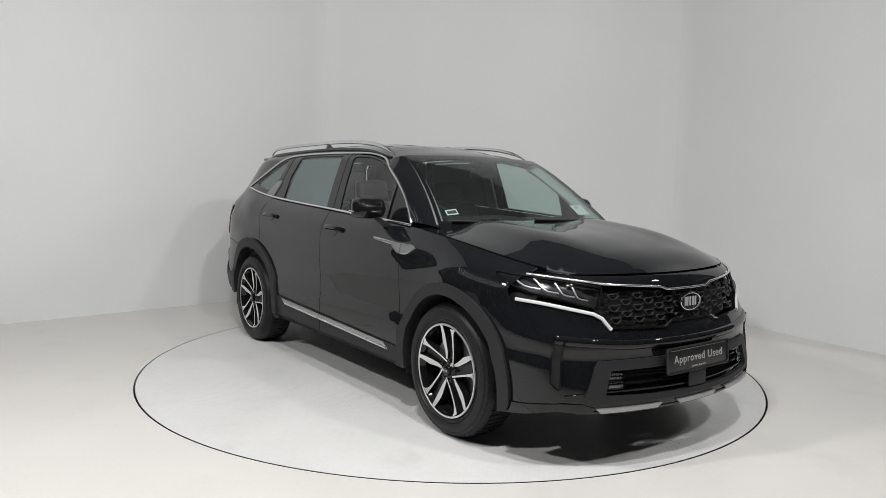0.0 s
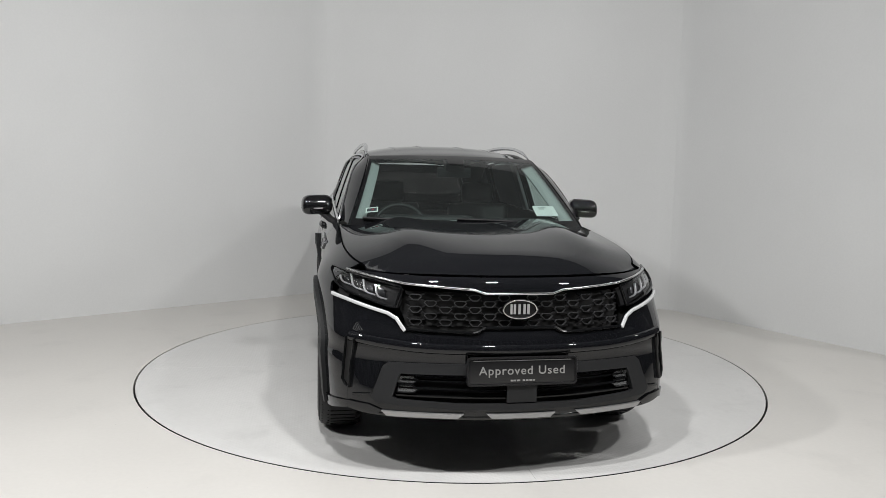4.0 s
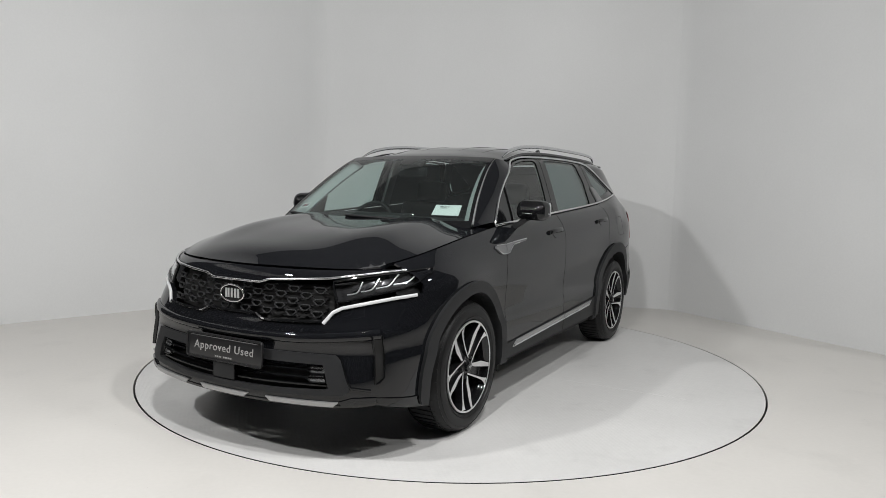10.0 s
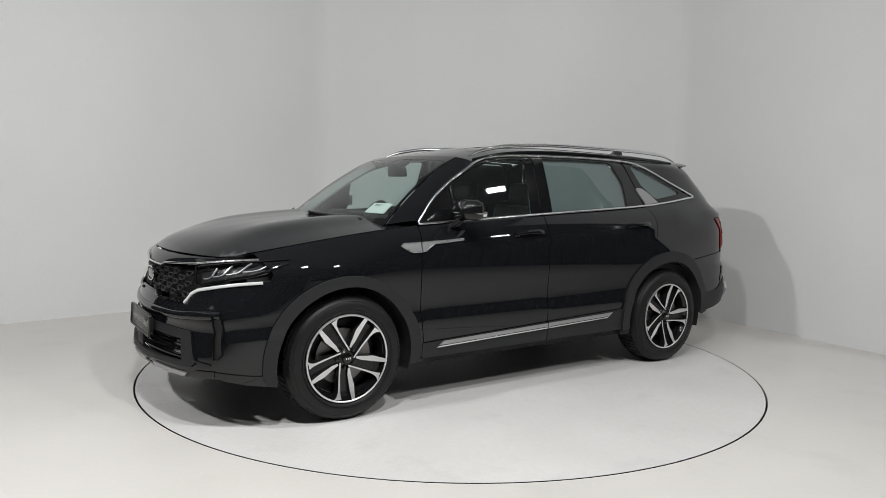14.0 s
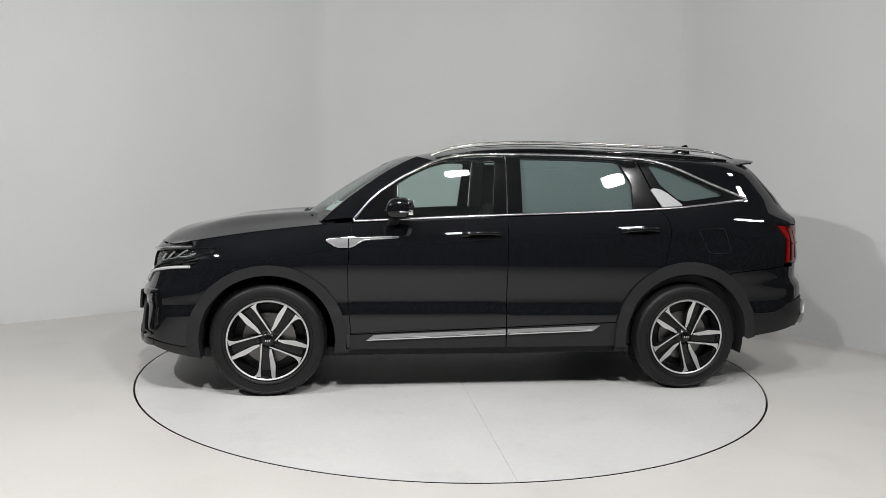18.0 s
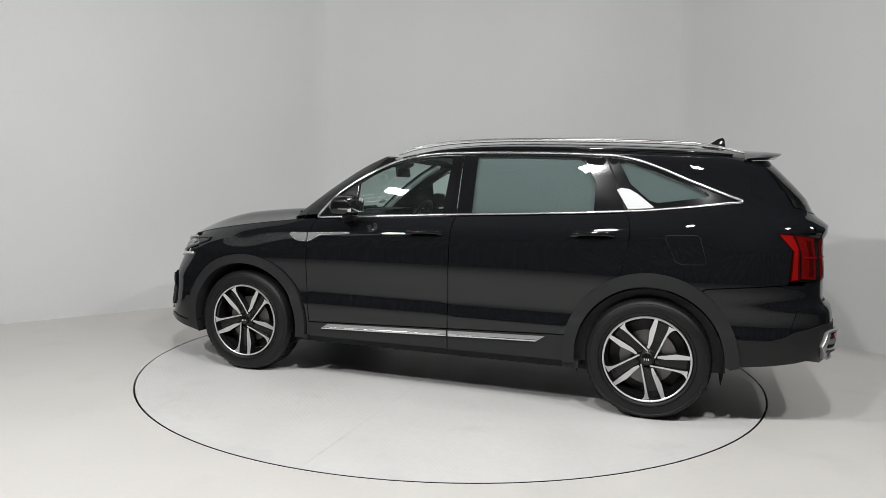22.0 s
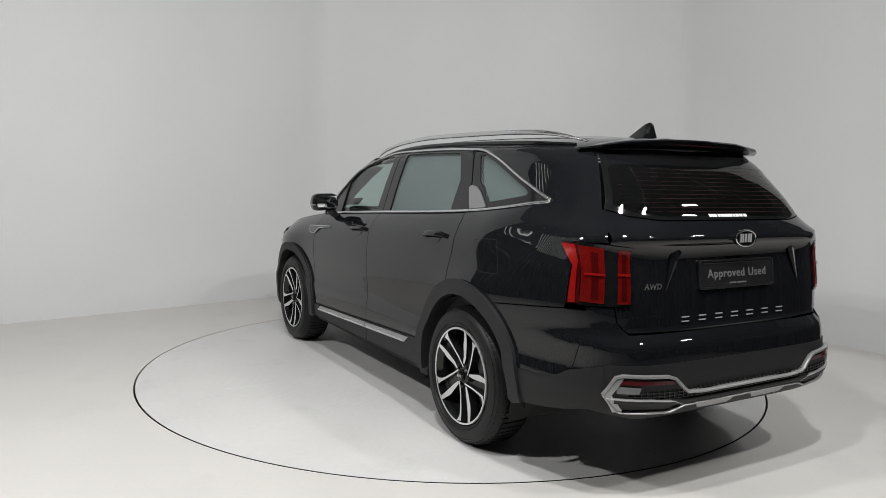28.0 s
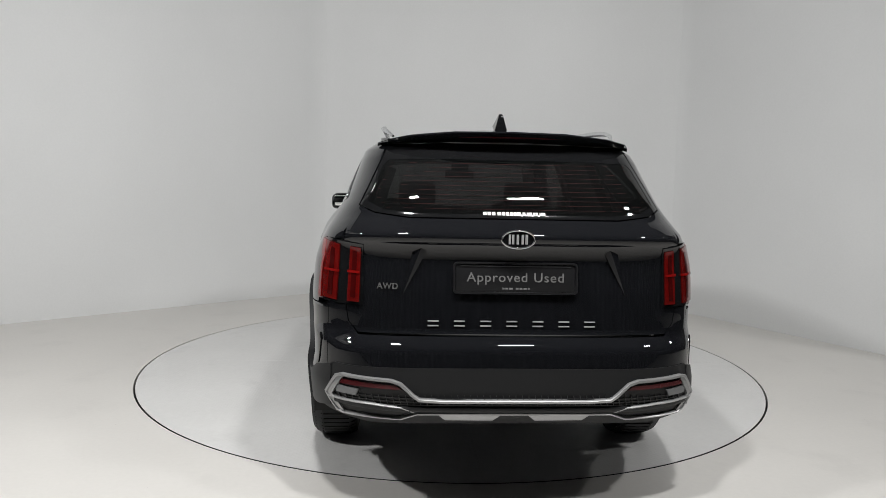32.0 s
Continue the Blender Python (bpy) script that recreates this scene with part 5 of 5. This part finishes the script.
    # headlamps
    for s in (1, -1):
        hl = new("headlamp")
        hl.parent = car
        hl["label"] = "slim clear headlamp with four stepped lenses and a light bar"
        shape = [(0.548, 0.895), (0.66, 0.918), (0.79, 0.938), (0.855, 0.948), (0.868, 0.93), (0.85, 0.885), (0.82, 0.862), (0.70, 0.828), (0.615, 0.803), (0.58, 0.80)]
        shape = [(s * y, z) for y, z in shape]
        panel("lamp_housing", front, shape, M_DARK, hl, offset=-0.035, step=0.04, thick=0.02)
        panel("lamp_cover", front, shape, M_LAMPG, hl, offset=0.0, step=0.04, thick=0.004, label="clear lamp cover")
        ribbon("lamp_rim", front, shape, M_GLOSS, hl, 0.010, 0.018, 0.0, closed=True)
        for i in range(4):
            y0 = 0.635 + 0.055 * i
            z0 = 0.838 + 0.0165 * i
            pts = [(s * (y0 + 0.034), z0 + 0.062), (s * (y0 + 0.030), z0 + 0.022), (s * (y0 + 0.018), z0 + 0.006), (s * (y0 - 0.016), z0 - 0.002)]
            ribbon("lamp_hook", front, pts, M_HOOK, hl, 0.0075, 0.012, -0.010, n=5, label="bright lamp element")
            lens = [(s * (y0 + 0.026), z0 + 0.055), (s * (y0 + 0.022), z0 + 0.024), (s * (y0 - 0.004), z0 + 0.012), (s * (y0 + 0.0), z0 + 0.048)]
            panel("lamp_lens", front, lens, M_LENSDARK, hl, offset=-0.022, step=0.03, thick=0.01)
        bar = [(s * y, z) for y, z in drl_line]
        ribbon("light_bar", front, bar, M_DRL, hl, 0.0175, 0.014, 0.006, n=0, seg=4, label="white daylight bar")
    build_badge(grille, (float(front_x(0, 0.812)) + 0.012, -0.002, 0.806), (90, 0, 90), 0.162)
    build_plate(car, (2.345, 0, 0.527), (86, 0, 90), False)
    box("plate_bracket", (0.02, 0.45, 0.08), M_DARK, bumper, (2.328, 0, 0.525), bevel=0.004)
    return bumper


def build_rear(car):
    yb = table([(1.2, 0.712), (1.3, 0.662), (1.45, 0.597), (1.58, 0.545)], 0.03)
    half = [(0.0, 1.238), (0.45, 1.238), (0.60, 1.255), (0.672, 1.285), (0.715, 1.20), (0.725, 1.14), (0.715, 1.13), (0.712, 0.87), (0.70, 0.80), (0.66, 0.757), (0.0, 0.750)]
    gate = panel("tailgate", rear, mirrored(half[1:-1]), M_PAINT, car, step=0.045, thick=0.03, label="glossy black tailgate")[0]
    # rear window
    zs = np.linspace(1.288, 1.56, 8)
    e = [(float(yb(z)) - 0.006, float(z)) for z in zs]
    g = [(0.0, 1.243), (0.45, 1.243), (0.60, 1.26), (0.665, 1.288)] + e[1:] + [(0.3, 1.57), (0, 1.572)]
    gi = [(0.0, 1.262), (0.42, 1.258), (0.56, 1.272), (0.632, 1.305), (0.60, 1.38), (0.565, 1.468), (0.54, 1.488), (0.3, 1.494), (0, 1.495)]
    rw = panel("rear_window", rear, mirrored(gi[1:-1]), M_REARG, car, step=0.05, thick=0.005, label="dark heated rear window")[0]
    panel("rear_window_border", rear, mirrored(g[1:-1]), M_GLOSS, rw, step=0.05, holes=[mirrored(gi[1:-1])], offset=0.001, thick=0.01)
    for i in range(11):
        z = 1.280 + i * 0.0196
        w = float(np.interp(z, [1.26, 1.33, 1.54], [0.53, 0.60, 0.50]))
        ribbon("heater_line", rear, [(-w, z), (0, z), (w, z)], M_HEATER, rw, 0.0016, 0.001, 0.0004, n=6, seg=2)
    x0 = 0.13
    for i, w in enumerate((0.022, 0.022, 0.022, 0.006, 0.02, 0.018, 0.02, 0.018, 0.02, 0.026, 0.018, 0.012, 0.018, 0.012, 0.016, 0.006, 0.008, 0.018)):
        box("web_print", (0.0015, w * 0.66, 0.017), M_PAPER, rw, (float(rear_x(x0, 1.263)) - 0.0035, x0, 1.263), (0, 42, 0))
        x0 -= (w + 0.004) * 0.72
    # spoiler
    verts, faces = [], []
    ys = [-0.60, -0.575, -0.55, -0.45, -0.25, 0, 0.25, 0.45, 0.55, 0.575, 0.60]
    back = [-1.925, -1.985, -2.045, -2.108, -2.140, -2.147, -2.140, -2.108, -2.045, -1.985, -1.925]
    for y, xb in zip(ys, back):
        zf = float(roof(np.array(-1.90), np.array(y))[2])
        fx = -1.90
        zb = 1.622 - 0.05 * (abs(y) / 0.6) ** 3
        k = max(0.1, 1 - (abs(y) / 0.6) ** 4)
        verts += [(fx, y, zf - 0.002), ((fx + xb) / 2, y, (zf + zb) / 2 + 0.003), (xb + 0.006, y, zb), (xb, y, zb - 0.007 * k), (xb + 0.008, y, zb - 0.016 * k), (xb + 0.07 * min(1, abs(fx - xb) * 5) * k, y, zb - 0.045 * k), (fx - 0.02, y, zf - 0.055 * k), (fx, y, zf - 0.03 * k)]
    m = 8
    for i in range(len(ys) - 1):
        for j in range(m):
            faces.append((i * m + j, (i + 1) * m + j, (i + 1) * m + (j + 1) % m, i * m + (j + 1) % m))
    faces += [tuple(range(m)), tuple((len(ys) - 1) * m + j for j in range(m - 1, -1, -1))]
    me = pydata("spoiler", verts, faces)
    bm = bmesh.new()
    bm.from_mesh(me)
    bmesh.ops.recalc_face_normals(bm, faces=bm.faces)
    bm.to_mesh(me)
    bm.free()
    shade(me, 38)
    spo = part("roof_spoiler", me, M_PAINT, car, "glossy black roof spoiler with a red brake light")
    sweep("brake_light", [(-2.124 + 0.06 * (abs(y) / 0.25) ** 2 * 0.35, y, 1.596) for y in np.linspace(-0.25, 0.25, 9)], M_REFLECT, spo, 0.012, 0.010, up=(0, 0, 1), seg=4, label="dark red high brake light")
    # lamps
    for s in (1, -1):
        lamp = new("tail_lamp")
        lamp.parent = car
        lamp["label"] = "red tail lamp of two upright blocks and a slanted arm"
        def R(name, pts, mat, off, parent=lamp, lab=""):
            return panel(name, rear, [(s * y, z) for y, z in pts], mat, parent, offset=off, step=0.03, thick=0.022, label=lab)[0]
        R("lamp_base", [(0.640, 1.128), (0.80, 1.142), (0.818, 0.872), (0.640, 0.872)], M_GLOSS, 0.006)
        R("outer_block", [(0.738, 1.122), (0.799, 1.129), (0.816, 0.888), (0.750, 0.884)], M_LAMPMID, 0.012, lab="red lamp block")
        R("inner_block", [(0.648, 1.112), (0.692, 1.118), (0.704, 0.884), (0.654, 0.884)], M_LAMPMID, 0.012, lab="red lamp block")
        R("lamp_core", [(0.757, 1.10), (0.775, 1.102), (0.788, 0.905), (0.768, 0.903)], M_LAMPDEEP, 0.0145)
        R("lamp_core", [(0.663, 1.095), (0.680, 1.098), (0.690, 0.902), (0.670, 0.900)], M_LAMPDEEP, 0.0145)
        for y0, y1 in ((0.742, 0.80), (0.652, 0.70)):
            R("lamp_rung", [(y0, 1.012), (y1, 1.014), (y1, 1.004), (y0, 1.002)], M_LAMPRED, 0.018)
        for pts, mat, off, nm in (([(-2.088, 1.137), (-2.20, 1.137), (-2.215, 0.878), (-2.162, 0.872), (-2.170, 1.045)], M_LAMPDEEP, 0.004, "lamp_wing"),
                                  ([(-2.093, 1.132), (-2.16, 1.130), (-2.192, 1.06), (-2.198, 0.882), (-2.168, 0.880), (-2.174, 1.04)], M_LAMPRED, 0.009, "lamp_arm")):
            uv = pts
            panel_side(nm, uv, mat, lamp, off, s)
    # emblem, writing and plate
    build_badge(gate, (float(rear_x(0, 1.162)) - 0.004, 0, 1.162), (90, 0, -90), 0.138)
    build_plate(gate, (float(rear_x(0.2, 0.995)) - 0.004, 0, 0.994), (83, 0, -90), True)
    me = placed(text_mesh("awd_letters", "AWD", 0.035, 0.002, 0.0007), pose(float(rear_x(0.538, 0.955)) - 0.003, 0.538, 0.955, 90, 0, -90 - 9))
    part("awd_letters", me, M_CHROME, gate, "satin chrome letters")
    for i in range(7):
        y = 0.345 - i * 0.111
        px = float(rear_x(y, 0.80)) - 0.003
        for dz in (0.010, -0.010):
            box("name_bar", (0.004, 0.046, 0.0052), M_SILVER, gate, (px, y, 0.802 + dz), bevel=0.001)
    # creases beside the plate
    for s in (1, -1):
        def on(y, z, off):
            return Vector((float(rear_x(y, z)) - off, s * y, z))
        v = [on(0.372, 1.113, 0.001), on(0.402, 1.114, 0.008), on(0.474, 0.922, 0.002), on(0.435, 1.108, 0.0)]
        me = pydata("gate_crease", v, [(0, 1, 2), (1, 3, 2), (0, 3, 1)])
        part("gate_crease", me, M_PAINT, gate)
    ribbon("gate_groove", rear, [(-0.62, 0.765), (-0.3, 0.757), (0, 0.755), (0.3, 0.757), (0.62, 0.765)], M_SEAL, gate, 0.012, 0.012, -0.006, n=6)
    # bumper
    zs = np.linspace(0.742, 0.40, 8)
    half = [(0, 0.742), (0.66, 0.748), (0.705, 0.80), (0.716, 0.866), (0.80, 0.866), (0.80, 0.60), (0.80, 0.45), (0.60, 0.385), (0, 0.385)]
    bump = panel("rear_bumper", rear, mirrored(half[1:-1]), M_PAINT, car, step=0.045, thick=0.03, label="glossy black and matt grey rear bumper")[0]
    ed = [(float(rear_x(0.795, z)), float(z)) for z in np.linspace(0.846, 0.42, 12)]
    a_r = arc(R_AX, 0.365, 0.44, 182, 150, 6)
    a_o = arc(R_AX, 0.37, 0.503, 147, 125, 6, 0.512)
    sd = [(-2.148, 0.846)] + ed + [(-2.0, 0.385), (-1.86, 0.358), (-1.848, 0.364)] + a_r + a_o + [(-1.72, 0.806), (-1.93, 0.826)]
    panel("bumper_side", side, sd, M_PAINT, (bump, bump), mirror=True, step=0.04, thick=0.03)
    low = mirrored([(0.755, 0.625), (0.83, 0.575), (0.845, 0.50), (0.80, 0.42), (0.6, 0.375)])
    panel("bumper_skirt", rear, low, M_SKIRT, bump, offset=0.005, step=0.05, thick=0.04, label="matt black bumper skirt")
    sk = [(-1.905, 0.525), (-2.0, 0.525), (-2.08, 0.53), (-2.15, 0.552), (-2.20, 0.582), (float(rear_x(0.77, 0.615)), 0.615)]
    sk = sk[::-1] + [(-1.87, 0.36), (-2.08, 0.385), (-2.20, 0.405)] + [(float(rear_x(0.77, z)), z) for z in (0.435, 0.50, 0.56)]
    panel("skirt_side", side, sk, M_SKIRT, (bump, bump), mirror=True, offset=0.008, step=0.04, thick=0.03)
    slot = [(-2.215, 0.725), (-2.235, 0.70), (-2.205, 0.585), (-2.178, 0.585)]
    panel("air_slot", side, slot, M_GLOSS, (bump, bump), mirror=True, offset=0.004, step=0.03, thick=0.006)
    # bright exhaust frame
    hx = [(0.40, 0.505), (0.495, 0.570), (0.515, 0.574), (0.712, 0.584), (0.735, 0.575), (0.775, 0.505), (0.728, 0.440), (0.708, 0.432), (0.475, 0.421), (0.405, 0.443)]
    loop = hx + [(-y, z) for y, z in hx[::-1]]
    mesh_bg = panel("diffuser_mesh", rear, loop, M_DARK, bump, offset=0.012, step=0.05, thick=0.02, label="black mesh insert between the exhaust trims")[0]
    upper = [(0.30, 0.496), (0.40, 0.501), (0.425, 0.515), (0.478, 0.562)] + hx[2:6]
    ribbon("exhaust_trim", rear, [(-y, z) for y, z in upper[::-1]] + upper, M_SKID, bump, 0.016, 0.024, 0.018, label="satin chrome exhaust trim frame")
    under = hx[5:]
    ribbon("lower_trim", rear, under + [(-y, z) for y, z in under[::-1]], M_SKID, bump, 0.010, 0.024, 0.018)
    for s in (1, -1):
        chev = [(0.733, 0.583), (0.776, 0.506), (0.733, 0.431), (0.703, 0.439), (0.750, 0.505), (0.708, 0.574)]
        panel("trim_chevron", rear, [(s * y, z) for y, z in chev], M_SKID, bump, offset=0.024, step=0.02, thick=0.03, label="satin silver corner of the exhaust trim")
    for row in range(3):
        ribbon("mesh_bar", rear, [(-0.70, 0.487 + row * 0.013), (-0.4, 0.480 + row * 0.012), (0, 0.478 + row * 0.011), (0.4, 0.480 + row * 0.012), (0.70, 0.487 + row * 0.013)], M_RIMDARK, mesh_bg, 0.003, 0.008, 0.014, n=8, seg=2)
    for i in range(54):
        y = -0.715 + i * 0.027
        ribbon("mesh_rib", rear, [(y, 0.476), (y + 0.012, 0.516)], M_MESHRIB, mesh_bg, 0.003, 0.008, 0.014, seg=2)
    ribbon("diffuser_bar", rear, [(-0.74, 0.483), (-0.44, 0.462), (0, 0.458), (0.44, 0.462), (0.74, 0.483)], M_CLAD, bump, 0.026, 0.02, 0.018, n=8)
    for s in (1, -1):
        ribbon("pipe_trim", rear, [(s * 0.765, 0.492), (s * 0.60, 0.484), (s * 0.47, 0.470), (s * 0.42, 0.45)], M_SKID, bump, 0.008, 0.02, 0.018)
        panel("pipe_mouth", rear, [(s * 0.735, 0.482), (s * 0.48, 0.462), (s * 0.445, 0.448), (s * 0.48, 0.432), (s * 0.70, 0.442), (s * 0.725, 0.452)], M_SEAL, bump, offset=0.016, step=0.03, thick=0.01)
        panel("reflector", rear, [(s * 0.715, 0.566), (s * 0.50, 0.556), (s * 0.47, 0.538), (s * 0.72, 0.548)], M_REFLECT, bump, offset=0.022, step=0.03, thick=0.015, label="dark red reflector")
        panel("side_lens", rear, [(s * 0.735, 0.540), (s * 0.645, 0.533), (s * 0.655, 0.508), (s * 0.735, 0.512)], M_VENT, bump, offset=0.020, step=0.03, thick=0.012)
        panel("skid_trim", rear, [(s * 0.32, 0.434), (s * 0.06, 0.431), (s * 0.09, 0.408), (s * 0.29, 0.410)], M_SKID, bump, offset=0.018, step=0.03, thick=0.012, label="satin silver skid trim")
    return gate


def panel_side(name, uv, mat, parent, off, s):
    obs = panel(name, side, uv, mat, (parent, parent), offset=off, step=0.03, thick=0.02, mirror=True)
    drop = obs[1] if s == 1 else obs[0]
    bpy.data.objects.remove(drop)


def build_cabin(car):
    """What shows through the glass: floor, dashboard, wheel, seats, lining."""
    box("floor_pan", (3.5, 1.5, 0.06), M_UNDER, car, (0.1, 0, 0.25), bevel=0.02)
    box("undertray", (0.45, 1.24, 0.03), M_UNDER, car, (1.88, 0, 0.285), bevel=0.01)
    box("rear_underbody", (0.6, 1.0, 0.10), M_UNDER, car, (-2.0, 0, 0.47), bevel=0.05)
    box("engine_bay", (0.85, 1.05, 0.5), M_UNDER, car, (1.55, 0, 0.58), bevel=0.08)
    box("load_floor", (1.1, 1.36, 0.55), M_DARK, car, (-1.68, 0, 0.66), bevel=0.03)
    dash = box("dashboard", (0.48, 1.50, 0.30), M_DASH, car, (0.90, 0, 0.985), (0, 6, 0), bevel=0.06, seg=4, label="black soft dashboard")
    box("instrument_hood", (0.2, 0.62, 0.07), M_DASH, dash, (0.77, -0.22, 1.135), bevel=0.03, seg=3)
    box("display", (0.012, 0.55, 0.11), M_GLOSS, dash, (0.67, -0.20, 1.115), (0, -12, 0), bevel=0.004)
    box("dash_trim", (0.03, 0.24, 0.014), M_TRIM, dash, (0.98, 0.02, 1.140), (0, 6, 0), bevel=0.005)
    # steering wheel on the right
    n = 36
    c = Vector((0.56, -0.37, 1.06))
    ax, bx = Vector((0, 1, 0)), Vector((-0.42, 0, 0.907))
    ring = [tuple(c + ax * 0.185 * math.cos(2 * math.pi * i / n) + bx * 0.185 * math.sin(2 * math.pi * i / n)) for i in range(n)]
    nrm = ax.cross(bx)
    st = sweep("steering_wheel", ring, M_SEAT, car, 0.03, 0.03, up=tuple(nrm), closed=True, seg=5, label="black leather steering wheel", square=1.0)
    box("wheel_boss", (0.06, 0.16, 0.13), M_DASH, st, tuple(c + Vector((0.03, 0, 0))), (0, -25, 0), bevel=0.03, seg=3)
    for a in (0, 180, 270):
        p = c + ax * 0.18 * math.cos(radians(a)) + bx * 0.18 * math.sin(radians(a))
        sweep("wheel_spoke", [tuple(c), tuple(p)], M_DASH, st, 0.03, 0.015, up=tuple(nrm), seg=3)
    # seats
    def seat(x, y, w, tall=0.62):
        s = new("seat")
        s.parent = car
        s["label"] = "black leather seat with a headrest"
        box("cushion", (0.52, w, 0.16), M_SEAT, s, (x, y, 0.68), (0, -8, 0), bevel=0.05, seg=3)
        box("backrest", (0.15, w, tall), M_SEAT, s, (x - 0.31, y, 0.69 + tall / 2), (0, -16, 0), bevel=0.055, seg=3)
        k = 1 if tall > 0.5 else 0
        for i in range(k):
            yy = y + (i - (k - 1) / 2) * 0.46
            h = box("headrest", (0.10, 0.26, 0.17), M_SEAT, s, (x - 0.40, yy, 1.31), (0, -10, 0), bevel=0.045, seg=3)
            for d in (-0.05, 0.05):
                sweep("headrest_post", [(x - 0.385, yy + d, 1.17), (x - 0.40, yy + d, 1.26)], M_DARK, h, 0.012, 0.012, up=(1, 0, 0), seg=3)
    seat(0.06, 0.37, 0.5, 0.54)
    seat(0.06, -0.37, 0.5, 0.54)
    seat(-0.86, 0.0, 1.3, 0.44)
    # linings
    def lining(name, fn, u, v, mat, label=""):
        verts, faces = [], []
        for a in u:
            for b in v:
                verts.append(fn(a, b))
        m = len(v)
        for i in range(len(u) - 1):
            for j in range(m - 1):
                faces.append((i * m + j, (i + 1) * m + j, (i + 1) * m + j + 1, i * m + j + 1))
        part(name, pydata(name, verts, faces, 60), mat, car, label)
    lining("headlining", lambda a, b: (a, b, float(roof(np.array(a), np.array(b))[2]) - 0.045), np.linspace(0.30, -1.9, 12), np.linspace(-0.54, 0.54, 8), M_TRIM, "light grey headlining")
    for s in (1, -1):
        lining("door_lining", lambda a, b: (a, s * (float(half_width(a, min(b, float(BELT(a)) - 0.01))) - 0.075), min(b, float(BELT(a)) - 0.002)), np.linspace(0.85, -1.85, 20), [0.3, 0.6, 0.9, 1.05, 1.3], M_DARK)
        post = [(-0.205, s * (float(half_width(-0.20, z)) - 0.045), z) for z in np.linspace(1.18, 1.57, 6)]
        sweep("pillar_lining", post, M_TRIM, car, 0.11, 0.03, up=(0, s, 0), seg=3, label="light grey pillar lining")
        ye = table([(1.1, 0.715), (1.3, 0.638), (1.57, 0.542)], 0.03)
        fp = [tuple(Vector(screen(np.array(s * float(ye(z))), np.array(z))) + Vector((-0.05, 0, -0.025))) for z in np.linspace(1.14, 1.54, 8)]
        sweep("pillar_lining", fp, M_TRIM, car, 0.09, 0.03, up=(0.6, -s * 0.35, 0.6), seg=4, label="light grey pillar lining")
        cp = [(-1.10 - (1.55 - z) * 0.35, s * (float(half_width(-1.12, z)) - 0.05), z) for z in np.linspace(1.22, 1.56, 5)]
        sweep("pillar_lining", cp, M_DARK, car, 0.14, 0.03, up=(0, s, 0), seg=3)
    m = box("inner_mirror", (0.03, 0.24, 0.07), M_DARK, car, (0.56, 0, 1.46), (0, 8, 0), bevel=0.012)
    sweep("mirror_stem", [(0.57, 0, 1.48), (0.60, 0, 1.53)], M_DARK, m, 0.03, 0.02, up=(1, 0, 0.5), seg=3)
    box("sensor_pod", (0.12, 0.14, 0.06), M_DARK, car, (0.55, 0, 1.52), (0, 28, 0), bevel=0.02)


def build_car():
    car = empty("car", label="glossy black seven-seat family car with roof rails, standing on the turntable", category="car")
    build_sides(car)
    build_top(car)
    build_front(car)
    build_rear(car)
    build_cabin(car)
    for x, y, left, turn in ((F_AX, 0.925, True, 57.5), (R_AX, 0.928, True, 41), (F_AX, 0.925, False, 19.5), (R_AX, 0.928, False, 30)):
        build_wheel(car, x, y, left, turn)
    return car


build_room()
build_lamps()
turntable = build_turntable()
car = build_car()


def angle_at(t):
    i = min(int(t // 2), len(ANGLES) - 2)
    u = t / 2 - i
    e = [2 * ANGLES[0] - ANGLES[1]] + ANGLES + [2 * ANGLES[-1] - ANGLES[-2]]
    p0, p1, p2, p3 = e[i:i + 4]
    return 0.5 * (2 * p1 + (p2 - p0) * u + (2 * p0 - 5 * p1 + 4 * p2 - p3) * u * u + (3 * p1 - p0 - 3 * p2 + p3) * u ** 3)


def motions():
    """The turntable turns and carries the car round."""
    rows, rows_car = [], []
    for i in range(33):
        m = pose(0, 0, 0, 0, 0, angle_at(float(i)))
        rows.append((float(i), m))
        rows_car.append((float(i), m @ pose(OFFSET[0], OFFSET[1], 0)))
    walk(turntable, rows)
    walk(car, rows_car)


motions()
